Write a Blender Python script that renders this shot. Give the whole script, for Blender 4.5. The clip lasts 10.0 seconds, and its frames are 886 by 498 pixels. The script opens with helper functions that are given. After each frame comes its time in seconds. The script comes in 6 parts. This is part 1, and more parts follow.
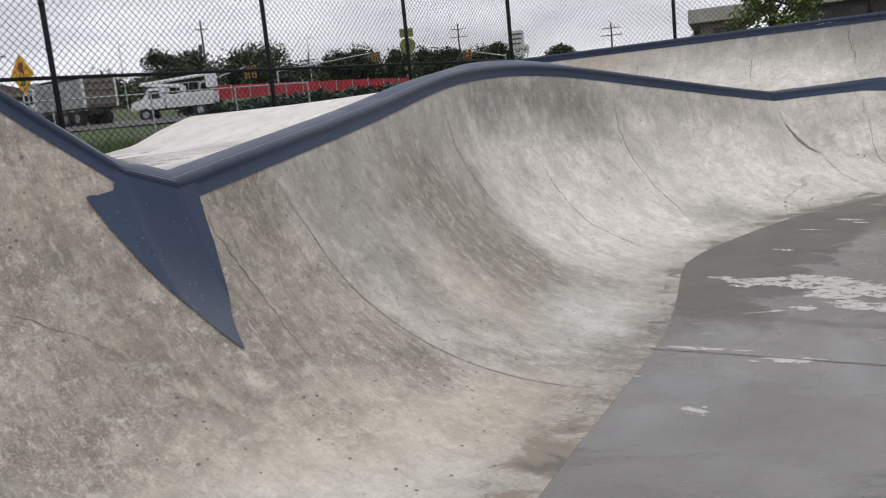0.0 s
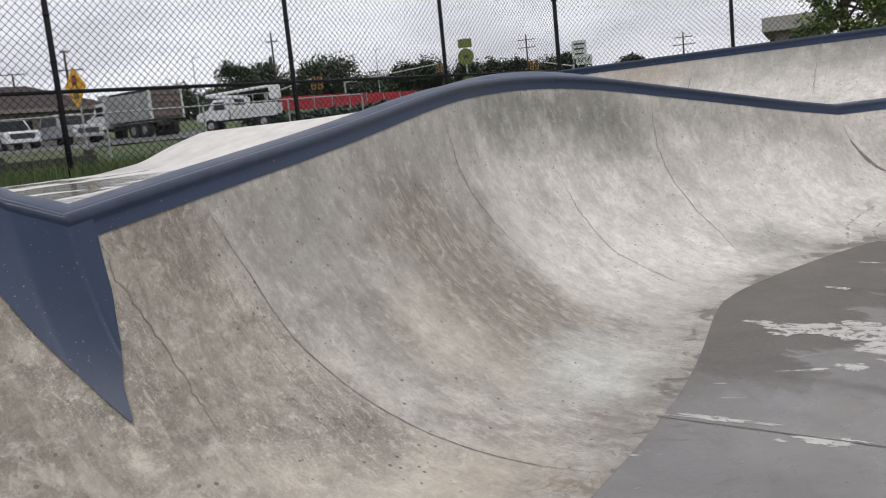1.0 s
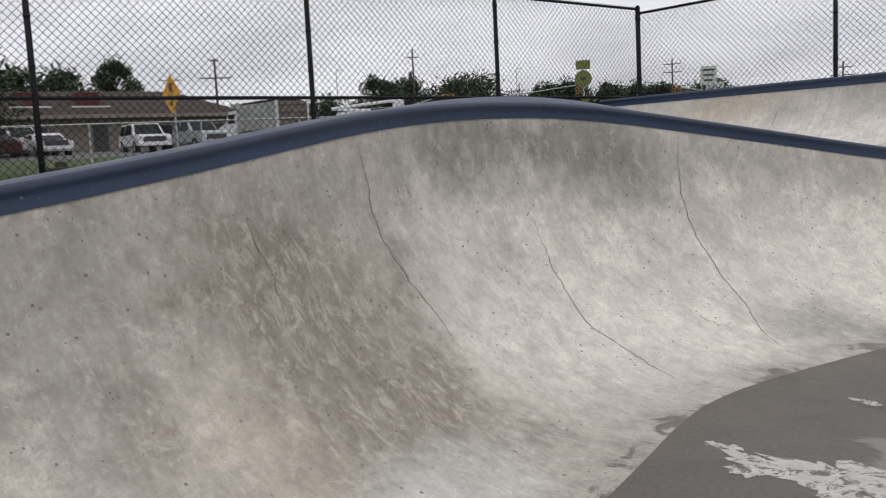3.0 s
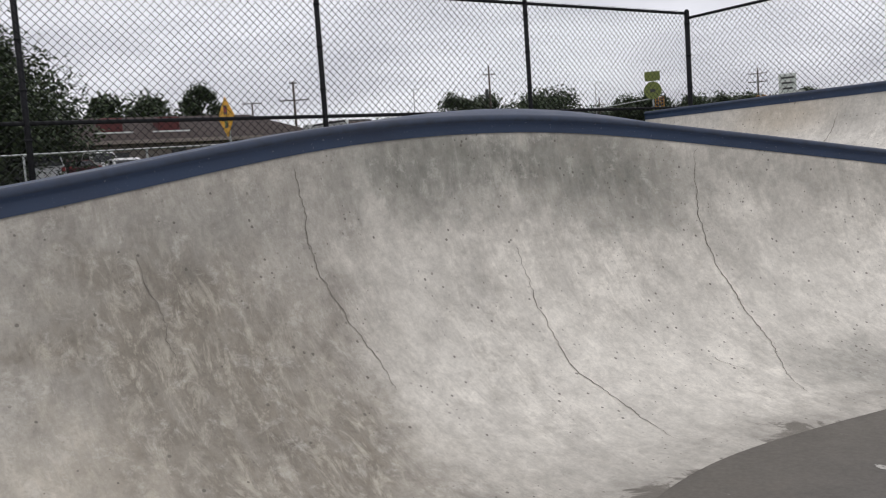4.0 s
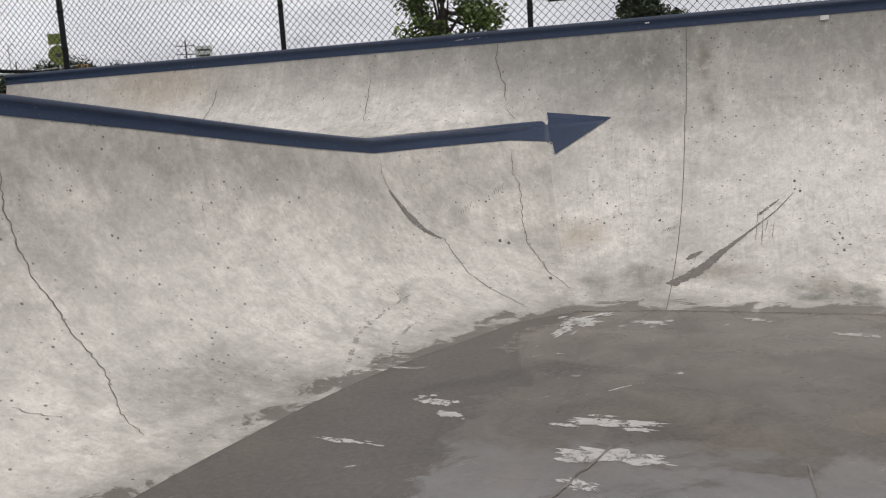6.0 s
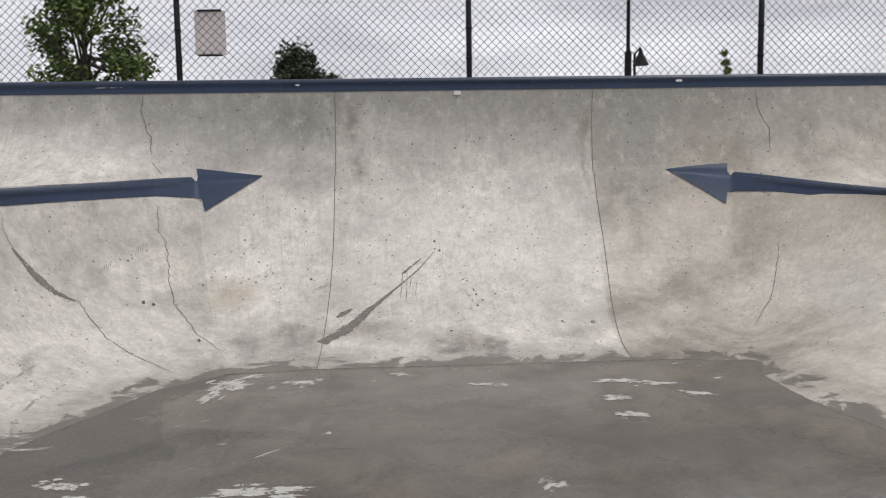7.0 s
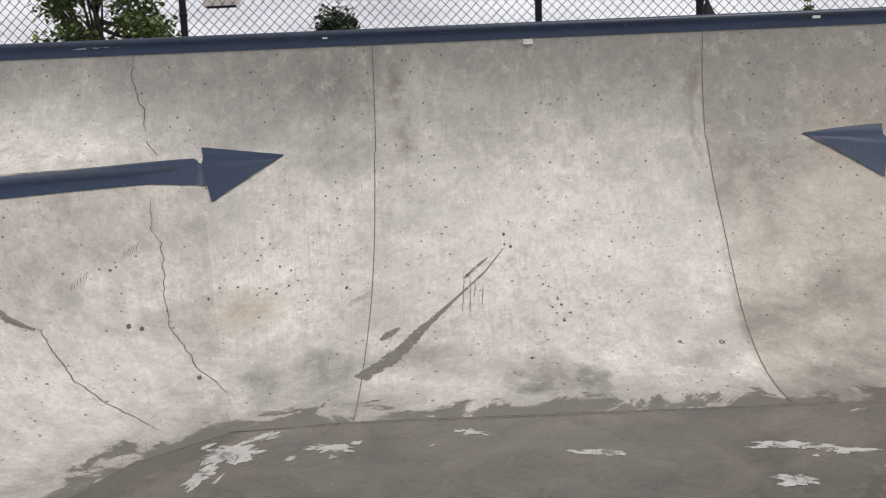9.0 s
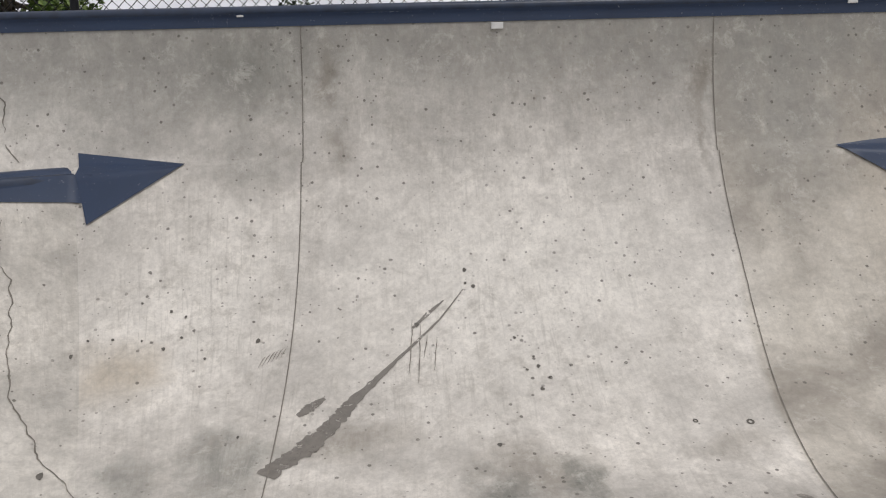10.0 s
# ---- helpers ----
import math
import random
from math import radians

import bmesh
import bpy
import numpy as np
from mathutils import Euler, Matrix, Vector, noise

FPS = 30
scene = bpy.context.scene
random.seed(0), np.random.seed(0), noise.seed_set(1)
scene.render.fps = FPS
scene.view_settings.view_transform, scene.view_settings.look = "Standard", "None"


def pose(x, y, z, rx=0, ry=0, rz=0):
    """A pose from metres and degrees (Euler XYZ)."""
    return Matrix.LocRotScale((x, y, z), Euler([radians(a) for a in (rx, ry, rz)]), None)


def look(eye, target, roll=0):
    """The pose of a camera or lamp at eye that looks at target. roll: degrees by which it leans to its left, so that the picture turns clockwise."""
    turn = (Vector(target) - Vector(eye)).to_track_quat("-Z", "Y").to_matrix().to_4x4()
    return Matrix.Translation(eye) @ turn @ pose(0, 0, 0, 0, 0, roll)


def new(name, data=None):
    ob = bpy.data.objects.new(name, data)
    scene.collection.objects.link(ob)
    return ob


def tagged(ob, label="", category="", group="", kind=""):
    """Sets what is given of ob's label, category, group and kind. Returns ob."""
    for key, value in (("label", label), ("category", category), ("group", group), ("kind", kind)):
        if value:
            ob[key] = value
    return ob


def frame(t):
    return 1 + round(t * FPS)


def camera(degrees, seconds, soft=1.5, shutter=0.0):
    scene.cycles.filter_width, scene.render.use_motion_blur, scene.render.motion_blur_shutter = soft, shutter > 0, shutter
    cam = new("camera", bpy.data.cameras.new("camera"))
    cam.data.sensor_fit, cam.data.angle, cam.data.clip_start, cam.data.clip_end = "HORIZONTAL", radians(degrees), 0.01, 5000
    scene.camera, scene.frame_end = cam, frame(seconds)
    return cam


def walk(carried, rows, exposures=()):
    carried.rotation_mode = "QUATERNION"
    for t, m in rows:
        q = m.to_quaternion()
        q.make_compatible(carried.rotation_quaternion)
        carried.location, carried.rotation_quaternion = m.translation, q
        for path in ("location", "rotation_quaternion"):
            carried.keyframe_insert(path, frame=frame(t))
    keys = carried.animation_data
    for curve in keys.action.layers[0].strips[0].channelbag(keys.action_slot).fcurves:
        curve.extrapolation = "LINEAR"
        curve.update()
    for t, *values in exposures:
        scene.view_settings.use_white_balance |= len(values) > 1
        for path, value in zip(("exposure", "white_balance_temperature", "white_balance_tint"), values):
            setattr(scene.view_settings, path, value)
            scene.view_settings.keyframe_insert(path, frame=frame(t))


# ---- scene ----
cam = camera(54.3, 10.0, soft=1.1)
PATH = [
    (0, (0.035, -0.01, 1.524), (0.008, 1.962, 1.195), -5.8),
    (0.5, (0.3, 0.35, 1.516), (0.187, 2.323, 1.21), -5.5),
    (1, (0.53, 0.758, 1.521), (0.348, 2.728, 1.231), -5.8),
    (1.5, (0.856, 1.092, 1.527), (0.621, 3.062, 1.272), -6.1),
    (2, (1.103, 1.493, 1.502), (0.823, 3.461, 1.278), -4.9),
    (2.5, (1.465, 1.805, 1.488), (1.087, 3.757, 1.272), -4.1),
    (2.7, (1.595, 1.957, 1.498), (1.167, 3.898, 1.276), -3.5),
    (3.8, (2.162, 2.906, 1.514), (1.534, 4.795, 1.317), -3.7),
    (4, (2.271, 3.068, 1.485), (1.599, 4.944, 1.311), -4.0),
    (4.5, (2.469, 3.519, 1.492), (1.719, 5.368, 1.349), -3.4),
    (5, (2.703, 3.829, 1.495), (1.939, 5.67, 1.338), -3.7),
    (5.2, (2.769, 3.934, 1.478), (2.09, 5.805, 1.287), -4.1),
    (5.5, (2.778, 4.132, 1.457), (2.501, 6.098, 1.213), -4.5),
    (5.7, (2.816, 4.286, 1.457), (2.86, 6.265, 1.175), -3.7),
    (6, (2.883, 4.407, 1.459), (3.425, 6.306, 1.139), -3.5),
    (6.2, (2.935, 4.422, 1.431), (3.777, 6.205, 1.097), -2.8),
    (7.3, (3.0, 4.456, 1.473), (4.249, 6.004, 1.265), -1.0),
    (7.5, (3.038, 4.514, 1.463), (4.283, 6.064, 1.241), -1.1),
    (8, (3.278, 4.834, 1.469), (4.464, 6.422, 1.197), -2.2),
    (8.5, (3.545, 5.364, 1.452), (4.677, 6.986, 1.156), -2.3),
    (9, (3.9, 5.855, 1.486), (5.042, 7.47, 1.192), -2.4),
    (9.5, (4.286, 6.357, 1.506), (5.453, 7.955, 1.22), -2.0),
    (10, (4.759, 6.854, 1.496), (5.965, 8.422, 1.2), -1.6),
]
walk(cam, [(t, look(eye, target, roll)) for t, eye, target, roll in PATH],
     exposures=[(0, 0.11, 6500, 10), (1, 0.16, 6500, 10), (1.5, 0.16, 6550, 10), (2.5, 0.05, 6600, 10), (4.5, 0.01, 6520, 10), (6, 0.0, 6670, 10), (7.5, 0.12, 6590, 10), (9, 0.13, 6680, 10), (10, 0.03, 6680, 10)])

# ---------------------------------------------------------------- light
world = bpy.data.worlds.new("world")
scene.world = world
world.use_nodes = True
wn, wl = world.node_tree.nodes, world.node_tree.links
wn.clear()
w_out = wn.new("ShaderNodeOutputWorld")
w_bg = wn.new("ShaderNodeBackground")
w_sky = wn.new("ShaderNodeTexSky")
w_sky.sky_type, w_sky.sun_disc = "NISHITA", False
w_sky.sun_elevation, w_sky.sun_rotation = radians(52), radians(200)
w_co = wn.new("ShaderNodeTexCoord")
w_map = wn.new("ShaderNodeMapping")
w_map.inputs["Scale"].default_value = (1.6, 1.6, 6.5)
w_noise = wn.new("ShaderNodeTexNoise")
w_noise.inputs["Scale"].default_value, w_noise.inputs["Detail"].default_value = 1.7, 7
w_noise.inputs["Roughness"].default_value = 0.55
w_ramp = wn.new("ShaderNodeValToRGB")
w_ramp.color_ramp.elements[0].position, w_ramp.color_ramp.elements[0].color = 0.34, (0.52, 0.52, 0.575, 1)
w_ramp.color_ramp.elements[1].position, w_ramp.color_ramp.elements[1].color = 0.58, (0.815, 0.815, 0.87, 1)
w_scale = wn.new("ShaderNodeVectorMath")
w_scale.operation = "SCALE"
w_scale.inputs["Scale"].default_value = 0.1
w_mix = wn.new("ShaderNodeMix")
w_mix.data_type = "RGBA"
w_mix.inputs["Factor"].default_value = 0.93
wl.new(w_co.outputs["Generated"], w_map.inputs["Vector"])
wl.new(w_map.outputs["Vector"], w_noise.inputs["Vector"])
wl.new(w_noise.outputs["Fac"], w_ramp.inputs["Fac"])
wl.new(w_sky.outputs["Color"], w_scale.inputs[0])
wl.new(w_scale.outputs["Vector"], w_mix.inputs["A"])
wl.new(w_ramp.outputs["Color"], w_mix.inputs["B"])
wl.new(w_mix.outputs["Result"], w_bg.inputs["Color"])
wl.new(w_bg.outputs["Background"], w_out.inputs["Surface"])
w_bg.inputs["Strength"].default_value = 1.09
sun = new("sun", bpy.data.lights.new("sun", "SUN"))
sun.data.energy, sun.data.angle, sun.data.color = 0.9, radians(25), (1.0, 0.97, 0.92)
sun.matrix_world = look((0, 0, 30), (-4, 12, 0))


# ---------------------------------------------------------------- materials
class Mat:
    """A small wrapper for node materials."""

    def __init__(self, name, rough=0.8, metal=0.0):
        self.m = bpy.data.materials.new(name)
        self.m.use_nodes = True
        self.n, self.l = self.m.node_tree.nodes, self.m.node_tree.links
        self.b = self.n["Principled BSDF"]
        self.b.inputs["Roughness"].default_value = rough
        self.b.inputs["Metallic"].default_value = metal

    def link(self, a, b):
        self.l.new(a, b)

    def coords(self, kind="Object", scale=(1, 1, 1)):
        c = self.n.new("ShaderNodeTexCoord")
        p = self.n.new("ShaderNodeMapping")
        p.inputs["Scale"].default_value = scale
        self.link(c.outputs[kind], p.inputs["Vector"])
        return p.outputs["Vector"]

    def noise(self, vec, scale, detail=6, rough=0.6, distort=0.0):
        t = self.n.new("ShaderNodeTexNoise")
        t.inputs["Scale"].default_value, t.inputs["Detail"].default_value = scale, detail
        t.inputs["Roughness"].default_value, t.inputs["Distortion"].default_value = rough, distort
        self.link(vec, t.inputs["Vector"])
        return t.outputs["Fac"]

    def ramp(self, fac, lo, hi, a=(0, 0, 0), b=(1, 1, 1)):
        r = self.n.new("ShaderNodeValToRGB")
        e = r.color_ramp.elements
        e[0].position, e[0].color = lo, (*a, 1)
        e[1].position, e[1].color = hi, (*b, 1)
        self.link(fac, r.inputs["Fac"])
        return r.outputs["Color"]

    def mix(self, fac, a, b, mode="MIX"):
        x = self.n.new("ShaderNodeMix")
        x.data_type, x.blend_type = "RGBA", mode
        for value, socket in ((fac, x.inputs["Factor"]), (a, x.inputs["A"]), (b, x.inputs["B"])):
            if isinstance(value, (int, float)):
                socket.default_value = value
            elif isinstance(value, tuple):
                socket.default_value = (*value, 1)
            else:
                self.link(value, socket)
        return x.outputs["Result"]

    def math(self, op, a, b=0.0):
        x = self.n.new("ShaderNodeMath")
        x.operation = op
        for value, socket in ((a, x.inputs[0]), (b, x.inputs[1])):
            if isinstance(value, (int, float)):
                socket.default_value = value
            else:
                self.link(value, socket)
        return x.outputs["Value"]

    def colour(self, c):
        if isinstance(c, tuple):
            self.b.inputs["Base Color"].default_value = (*c, 1)
        else:
            self.link(c, self.b.inputs["Base Color"])
        return self

    def rough(self, c):
        self.link(c, self.b.inputs["Roughness"])
        return self

    def bump(self, height, strength=0.3, distance=0.01):
        k = self.n.new("ShaderNodeBump")
        k.inputs["Strength"].default_value, k.inputs["Distance"].default_value = strength, distance
        self.link(height, k.inputs["Height"])
        self.link(k.outputs["Normal"], self.b.inputs["Normal"])
        return self


def simple(name, c, rough=0.6, metal=0.0, vary=0.25, scale=9.0):
    """Plain paint, metal or plastic with a little uneven wear."""
    m = Mat(name, rough, metal)
    v = m.coords()
    f = m.noise(v, scale, 5)
    dark = tuple(x * (1 - vary) for x in c)
    light = tuple(min(1, x * (1 + vary * 0.6)) for x in c)
    m.colour(m.ramp(f, 0.3, 0.7, dark, light))
    m.bump(m.noise(v, scale * 12, 3), 0.08, 0.004)
    return m.m


OX, OY = 7.25, 11.375  # the tall wall's lip at its first joint
UX, UY, NX, NY = 0.814, -0.581, -0.581, -0.814


# stain and tone patches, (place across, place up, half width, half height, turn, colour, strength, roughness of the
# edge)
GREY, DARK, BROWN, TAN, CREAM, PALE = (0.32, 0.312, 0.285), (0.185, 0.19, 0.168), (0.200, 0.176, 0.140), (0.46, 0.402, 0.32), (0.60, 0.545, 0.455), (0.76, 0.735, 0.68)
# broad PALE rows lighten the wall between crest and arrow
WEST_STAINS_TONES = [
    (19.3, 0.9, 0.95, 0.7, 0, PALE, 0.55), (16.6, 1.3, 0.8, 0.5, 0, PALE, 0.35), (14.6, 0.95, 1.5, 0.75, 0, PALE, 0.55), (13.4, 1.4, 0.45, 0.7, 0, PALE, 0.35), (17.4, 1.2, 1.5, 0.8, 0, PALE, 0.65), (11.5, 1.0, 0.35, 0.4, 0, CREAM, 0.45), (11.6, 1.9, 1.1, 0.8, 0, GREY, 0.45), (11.9, 1.35, 0.9, 0.55, 0, BROWN, 0.40),
    (12.10, 1.45, 0.70, 0.75, 0.2, BROWN, 0.78), (11.9, 2.0, 0.55, 0.25, 0, BROWN, 0.7), (12.5, 1.0, 0.35, 0.38, 0, BROWN, 0.6), (11.9, 0.85, 0.6, 0.35, 0, BROWN, 0.6), (10.95, 1.5, 0.16, 0.6, 0, BROWN, 0.65), (9.05, 1.35, 0.25, 0.35, 0, BROWN, 0.75), (9.6, 1.5, 0.2, 0.5, 0, BROWN, 0.55), (9.9, 1.75, 0.3, 0.4, 0, BROWN, 0.6), (11.8, 1.72, 0.3, 0.3, 0, BROWN, 0.5), (11.2, 2.12, 0.18, 0.12, 0, BROWN, 0.6),
    (10.75, 2.05, 0.42, 0.50, 0, GREY, 0.45), (11.0, 2.3, 0.8, 0.30, 0, GREY, 0.45), (11.35, 1.95, 0.22, 0.14, 0, BROWN, 0.8), (11.7, 2.2, 0.35, 0.12, 0, BROWN, 0.6), (11.3, 1.3, 0.35, 0.35, 0, CREAM, 0.4), (10.8, 1.45, 0.18, 0.5, 0, GREY, 0.55), (12.5, 2.28, 0.7, 0.30, 0, GREY, 0.6),
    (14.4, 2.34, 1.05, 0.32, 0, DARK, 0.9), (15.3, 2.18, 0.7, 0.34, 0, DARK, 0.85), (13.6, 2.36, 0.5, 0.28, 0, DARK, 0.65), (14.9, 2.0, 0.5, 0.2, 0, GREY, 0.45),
    (16.4, 2.30, 0.7, 0.28, 0, GREY, 0.6), (17.6, 2.28, 0.7, 0.22, 0, GREY, 0.45), (16.0, 0.55, 0.5, 0.36, -0.4, GREY, 0.95), (16.3, 0.8, 0.22, 0.3, 0.4, GREY, 0.5),
    (17.3, 0.6, 0.07, 0.6, -0.6, GREY, 0.5), (17.6, 0.62, 0.05, 0.55, -0.7, GREY, 0.4), (18.3, 0.88, 0.05, 0.25, -1.0, DARK, 0.5),
    (9.5, 0.72, 1.0, 0.45, 0, CREAM, 0.6), (10.35, 0.40, 0.5, 0.30, 0, TAN, 0.6), (9.0, 0.45, 0.9, 0.4, 0, (0.60, 0.59, 0.55), 0.5), (11.9, 0.48, 0.6, 0.35, 0, (0.62, 0.645, 0.62), 0.6), (8.95, 2.05, 0.25, 0.2, 0, BROWN, 0.7), (9.0, 1.7, 0.2, 0.25, 0, BROWN, 0.75), (9.9, 2.2, 0.4, 0.3, 0, BROWN, 0.7)]
# wide DARK and GREY rows darken towards the lip; PALE rows lighten lower down
NORTH_STAINS_TONES = [(2.72, 1.6, 0.30, 0.7, 0, DARK, 0.45), (1.2, 2.3, 8.5, 0.5, 0, DARK, 0.38), (2.3, 2.1, 1.5, 0.35, 0, DARK, 0.42), (-0.6, 1.9, 0.5, 0.35, 0, DARK, 0.4), (-1.1, 1.75, 0.9, 0.45, 0, DARK, 0.42), (2.9, 1.9, 0.9, 0.4, 0, DARK, 0.40), (3.4, 1.1, 0.5, 0.8, 0, TAN, 0.35), 
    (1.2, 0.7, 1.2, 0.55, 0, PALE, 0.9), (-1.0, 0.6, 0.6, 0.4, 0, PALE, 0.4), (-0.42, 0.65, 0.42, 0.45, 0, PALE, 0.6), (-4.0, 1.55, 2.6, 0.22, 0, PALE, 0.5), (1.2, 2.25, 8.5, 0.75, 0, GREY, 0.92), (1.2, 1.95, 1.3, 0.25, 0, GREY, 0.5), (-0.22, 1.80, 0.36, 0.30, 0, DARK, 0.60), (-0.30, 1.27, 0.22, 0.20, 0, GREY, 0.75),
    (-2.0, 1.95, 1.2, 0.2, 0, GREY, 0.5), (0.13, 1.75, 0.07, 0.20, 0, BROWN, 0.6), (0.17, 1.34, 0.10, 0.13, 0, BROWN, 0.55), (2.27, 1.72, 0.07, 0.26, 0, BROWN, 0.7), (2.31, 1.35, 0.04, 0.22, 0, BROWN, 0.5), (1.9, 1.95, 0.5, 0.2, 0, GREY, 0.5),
    (2.8, 1.5, 0.42, 0.5, 0, GREY, 0.7), (-0.82, 0.36, 0.24, 0.12, 0, TAN, 0.75), (1.10, 0.065, 0.32, 0.045, 0, BROWN, 0.6), (1.25, 0.045, 0.09, 0.04, 0, DARK, 0.95), (0.92, 0.035, 0.14, 0.028, 0, DARK, 0.85), (1.95, 0.09, 0.26, 0.03, 0, BROWN, 0.45),
    (0.28, 0.12, 0.30, 0.05, 0, BROWN, 0.6), (-0.2, 0.10, 0.22, 0.07, 0, DARK, 0.75), (-0.62, 0.08, 0.16, 0.05, 0, DARK, 0.6), (0.75, 1.3, 0.6, 0.12, 0, GREY, 0.25), (-5.6, 1.9, 0.8, 0.3, 0, TAN, 0.7)]
EAST_STAINS_TONES = NORTH_STAINS_TONES + [(4.5, 1.3, 0.7, 0.5, 0, TAN, 0.4), (4.1, 0.9, 0.7, 0.4, 0, CREAM, 0.4), (4.6, 0.4, 1.2, 0.3, 0, PALE, 0.5)]


def concrete(name, base, wet_top, stains_tones, zones):
    """Trowelled pale concrete: soft grey clouds, stain and tone patches, faint streaks down the slope, pits, a ragged
    damp foot.
    zones: west, an older, browner pour beyond the joint by the hip; north, a browner pour past the second joint; east,
    that pour."""
    m = Mat(name, 0.75)
    v = m.coords()
    pos = m.n.new("ShaderNodeSeparateXYZ")
    m.link(v, pos.inputs["Vector"])
    span = m.math("ADD", m.math("MULTIPLY", m.math("SUBTRACT", pos.outputs["X"], OX), UX), m.math("MULTIPLY", m.math("SUBTRACT", pos.outputs["Y"], OY), UY))
    sep = m.n.new("ShaderNodeSeparateXYZ")
    uv_raw = m.coords("UV")
    m.link(uv_raw, sep.inputs["Vector"])
    along, up = sep.outputs["X"], sep.outputs["Y"]
    if zones != "west":
        join = m.n.new("ShaderNodeCombineXYZ")
        m.link(span, join.inputs["X"])
        m.link(pos.outputs["Z"], join.inputs["Y"])
        place = join.outputs["Vector"]
    else:
        place = uv_raw
    cloud = m.noise(v, 1.5, 5, 0.58, 0.5)
    mid = m.noise(v, 4.5, 7, 0.66, 0.6)
    blot = m.noise(v, 11.0, 9, 0.78, 0.3)
    fine = m.noise(v, 55, 6, 0.75)
    run = m.noise(m.coords("UV", (14.0, 1.6, 1)), 1.0, 7, 0.68, 0.5)
    scratch = m.noise(m.coords("UV", (46.0, 5.0, 1)), 1.0, 6, 0.72, 0.4)
    patchy = m.ramp(m.noise(v, 0.95, 5, 0.6, 0.6), 0.40, 0.62)
    wisp = m.noise(m.coords("UV", (2.2, 1.0, 1)) if zones == "west" else v, 1.0 if zones == "west" else 1.7, 9, 0.68, 0.7)
    c = m.mix(m.ramp(cloud, 0.34, 0.64), tuple(x * 0.76 for x in base), tuple(min(1, x * 1.17) for x in base))
    c = m.mix(m.math("MULTIPLY", m.ramp(wisp, 0.50, 0.64), 0.42), c, tuple(x * 0.66 for x in base))
    c = m.mix(m.math("MULTIPLY", m.ramp(mid, 0.44, 0.64), 0.45), c, tuple(x * 0.62 for x in base))
    c = m.mix(m.math("MULTIPLY", m.ramp(run, 0.48, 0.68), 0.26), c, (0.40, 0.375, 0.33))
    # uneven edges for the stain and tone patches
    warp = m.n.new("ShaderNodeTexNoise")
    warp.inputs["Scale"].default_value, warp.inputs["Detail"].default_value, warp.inputs["Roughness"].default_value = 2.6, 8, 0.68
    m.link(v, warp.inputs["Vector"])
    shift = m.n.new("ShaderNodeVectorMath")
    shift.operation = "SUBTRACT"
    m.link(warp.outputs["Color"], shift.inputs[0])
    shift.inputs[1].default_value = (0.5, 0.5, 0.5)
    grow = m.n.new("ShaderNodeVectorMath")
    grow.operation = "MULTIPLY"
    m.link(shift.outputs["Vector"], grow.inputs[0])
    grow.inputs[1].default_value = (0.9, 0.75, 0) if zones == "west" else (0.5, 0.17, 0)
    moved = m.n.new("ShaderNodeVectorMath")
    m.link(place, moved.inputs[0])
    m.link(grow.outputs["Vector"], moved.inputs[1])
    if zones == "west":
        edge_at = m.math("DIVIDE", m.math("ADD", m.math("ADD", along, m.math("MULTIPLY", up, 0.2)), m.math("MULTIPLY", m.math("SUBTRACT", mid, 0.5), 0.35)), 20.0)
        aged = m.ramp(edge_at, 0.534, 0.541, (1, 1, 1), (0, 0, 0))
        grit = m.noise(v, 85, 5, 0.7)
        crumb = m.noise(m.coords("UV", (34.0, 15.0, 1)), 1.0, 8, 0.74, 0.35)
        drawn = m.noise(m.coords("UV", (20.0, 4.0, 1)), 1.0, 9, 0.74, 0.6)
        tone = m.mix(m.ramp(m.noise(v, 1.9, 9, 0.70, 0.5), 0.40, 0.60), (0.20, 0.174, 0.143), (0.46, 0.417, 0.35))
        tone = m.mix(m.math("MULTIPLY", m.ramp(m.noise(v, 5.0, 9, 0.76, 0.4), 0.48, 0.60), 0.72), tone, (0.145, 0.123, 0.102))
        tone = m.mix(m.math("MULTIPLY", m.ramp(drawn, 0.50, 0.62), 0.60), tone, (0.135, 0.116, 0.097))
        tone = m.mix(m.math("MULTIPLY", m.ramp(crumb, 0.53, 0.63), 0.62), tone, (0.64, 0.60, 0.525))
        tone = m.mix(m.math("MULTIPLY", m.ramp(grit, 0.52, 0.64), 0.45), tone, (0.60, 0.565, 0.50))
        tone = m.mix(m.math("MULTIPLY", m.ramp(grit, 0.36, 0.46, (1, 1, 1), (0, 0, 0)), 0.40), tone, (0.15, 0.13, 0.11))
        # paler and more streaked low down, where the trowel marks run
        low_down = m.math("MULTIPLY", m.ramp(m.math("ADD", up, m.math("MULTIPLY", m.math("SUBTRACT", cloud, 0.5), 1.2)), 0.55, 1.15, (1, 1, 1), (0, 0, 0)), m.ramp(drawn, 0.36, 0.52))
        tone = m.mix(m.math("MULTIPLY", low_down, 0.62), tone, (0.56, 0.535, 0.475))
        c = m.mix(m.math("MULTIPLY", aged, 0.94), c, tone)
        # soft taupe clouds past that joint, flecked where the skin has worn along the slope
        beside = m.math("MULTIPLY", m.ramp(m.math("DIVIDE", m.math("ADD", along, m.math("MULTIPLY", m.math("SUBTRACT", cloud, 0.5), 2.0)), 25.0), 0.50, 0.545, (1, 1, 1), (0, 0, 0)), m.math("SUBTRACT", 1.0, aged))
        taupe = m.mix(m.ramp(m.noise(v, 2.1, 9, 0.68, 0.5), 0.40, 0.60), (0.255, 0.232, 0.203), (0.53, 0.50, 0.445))
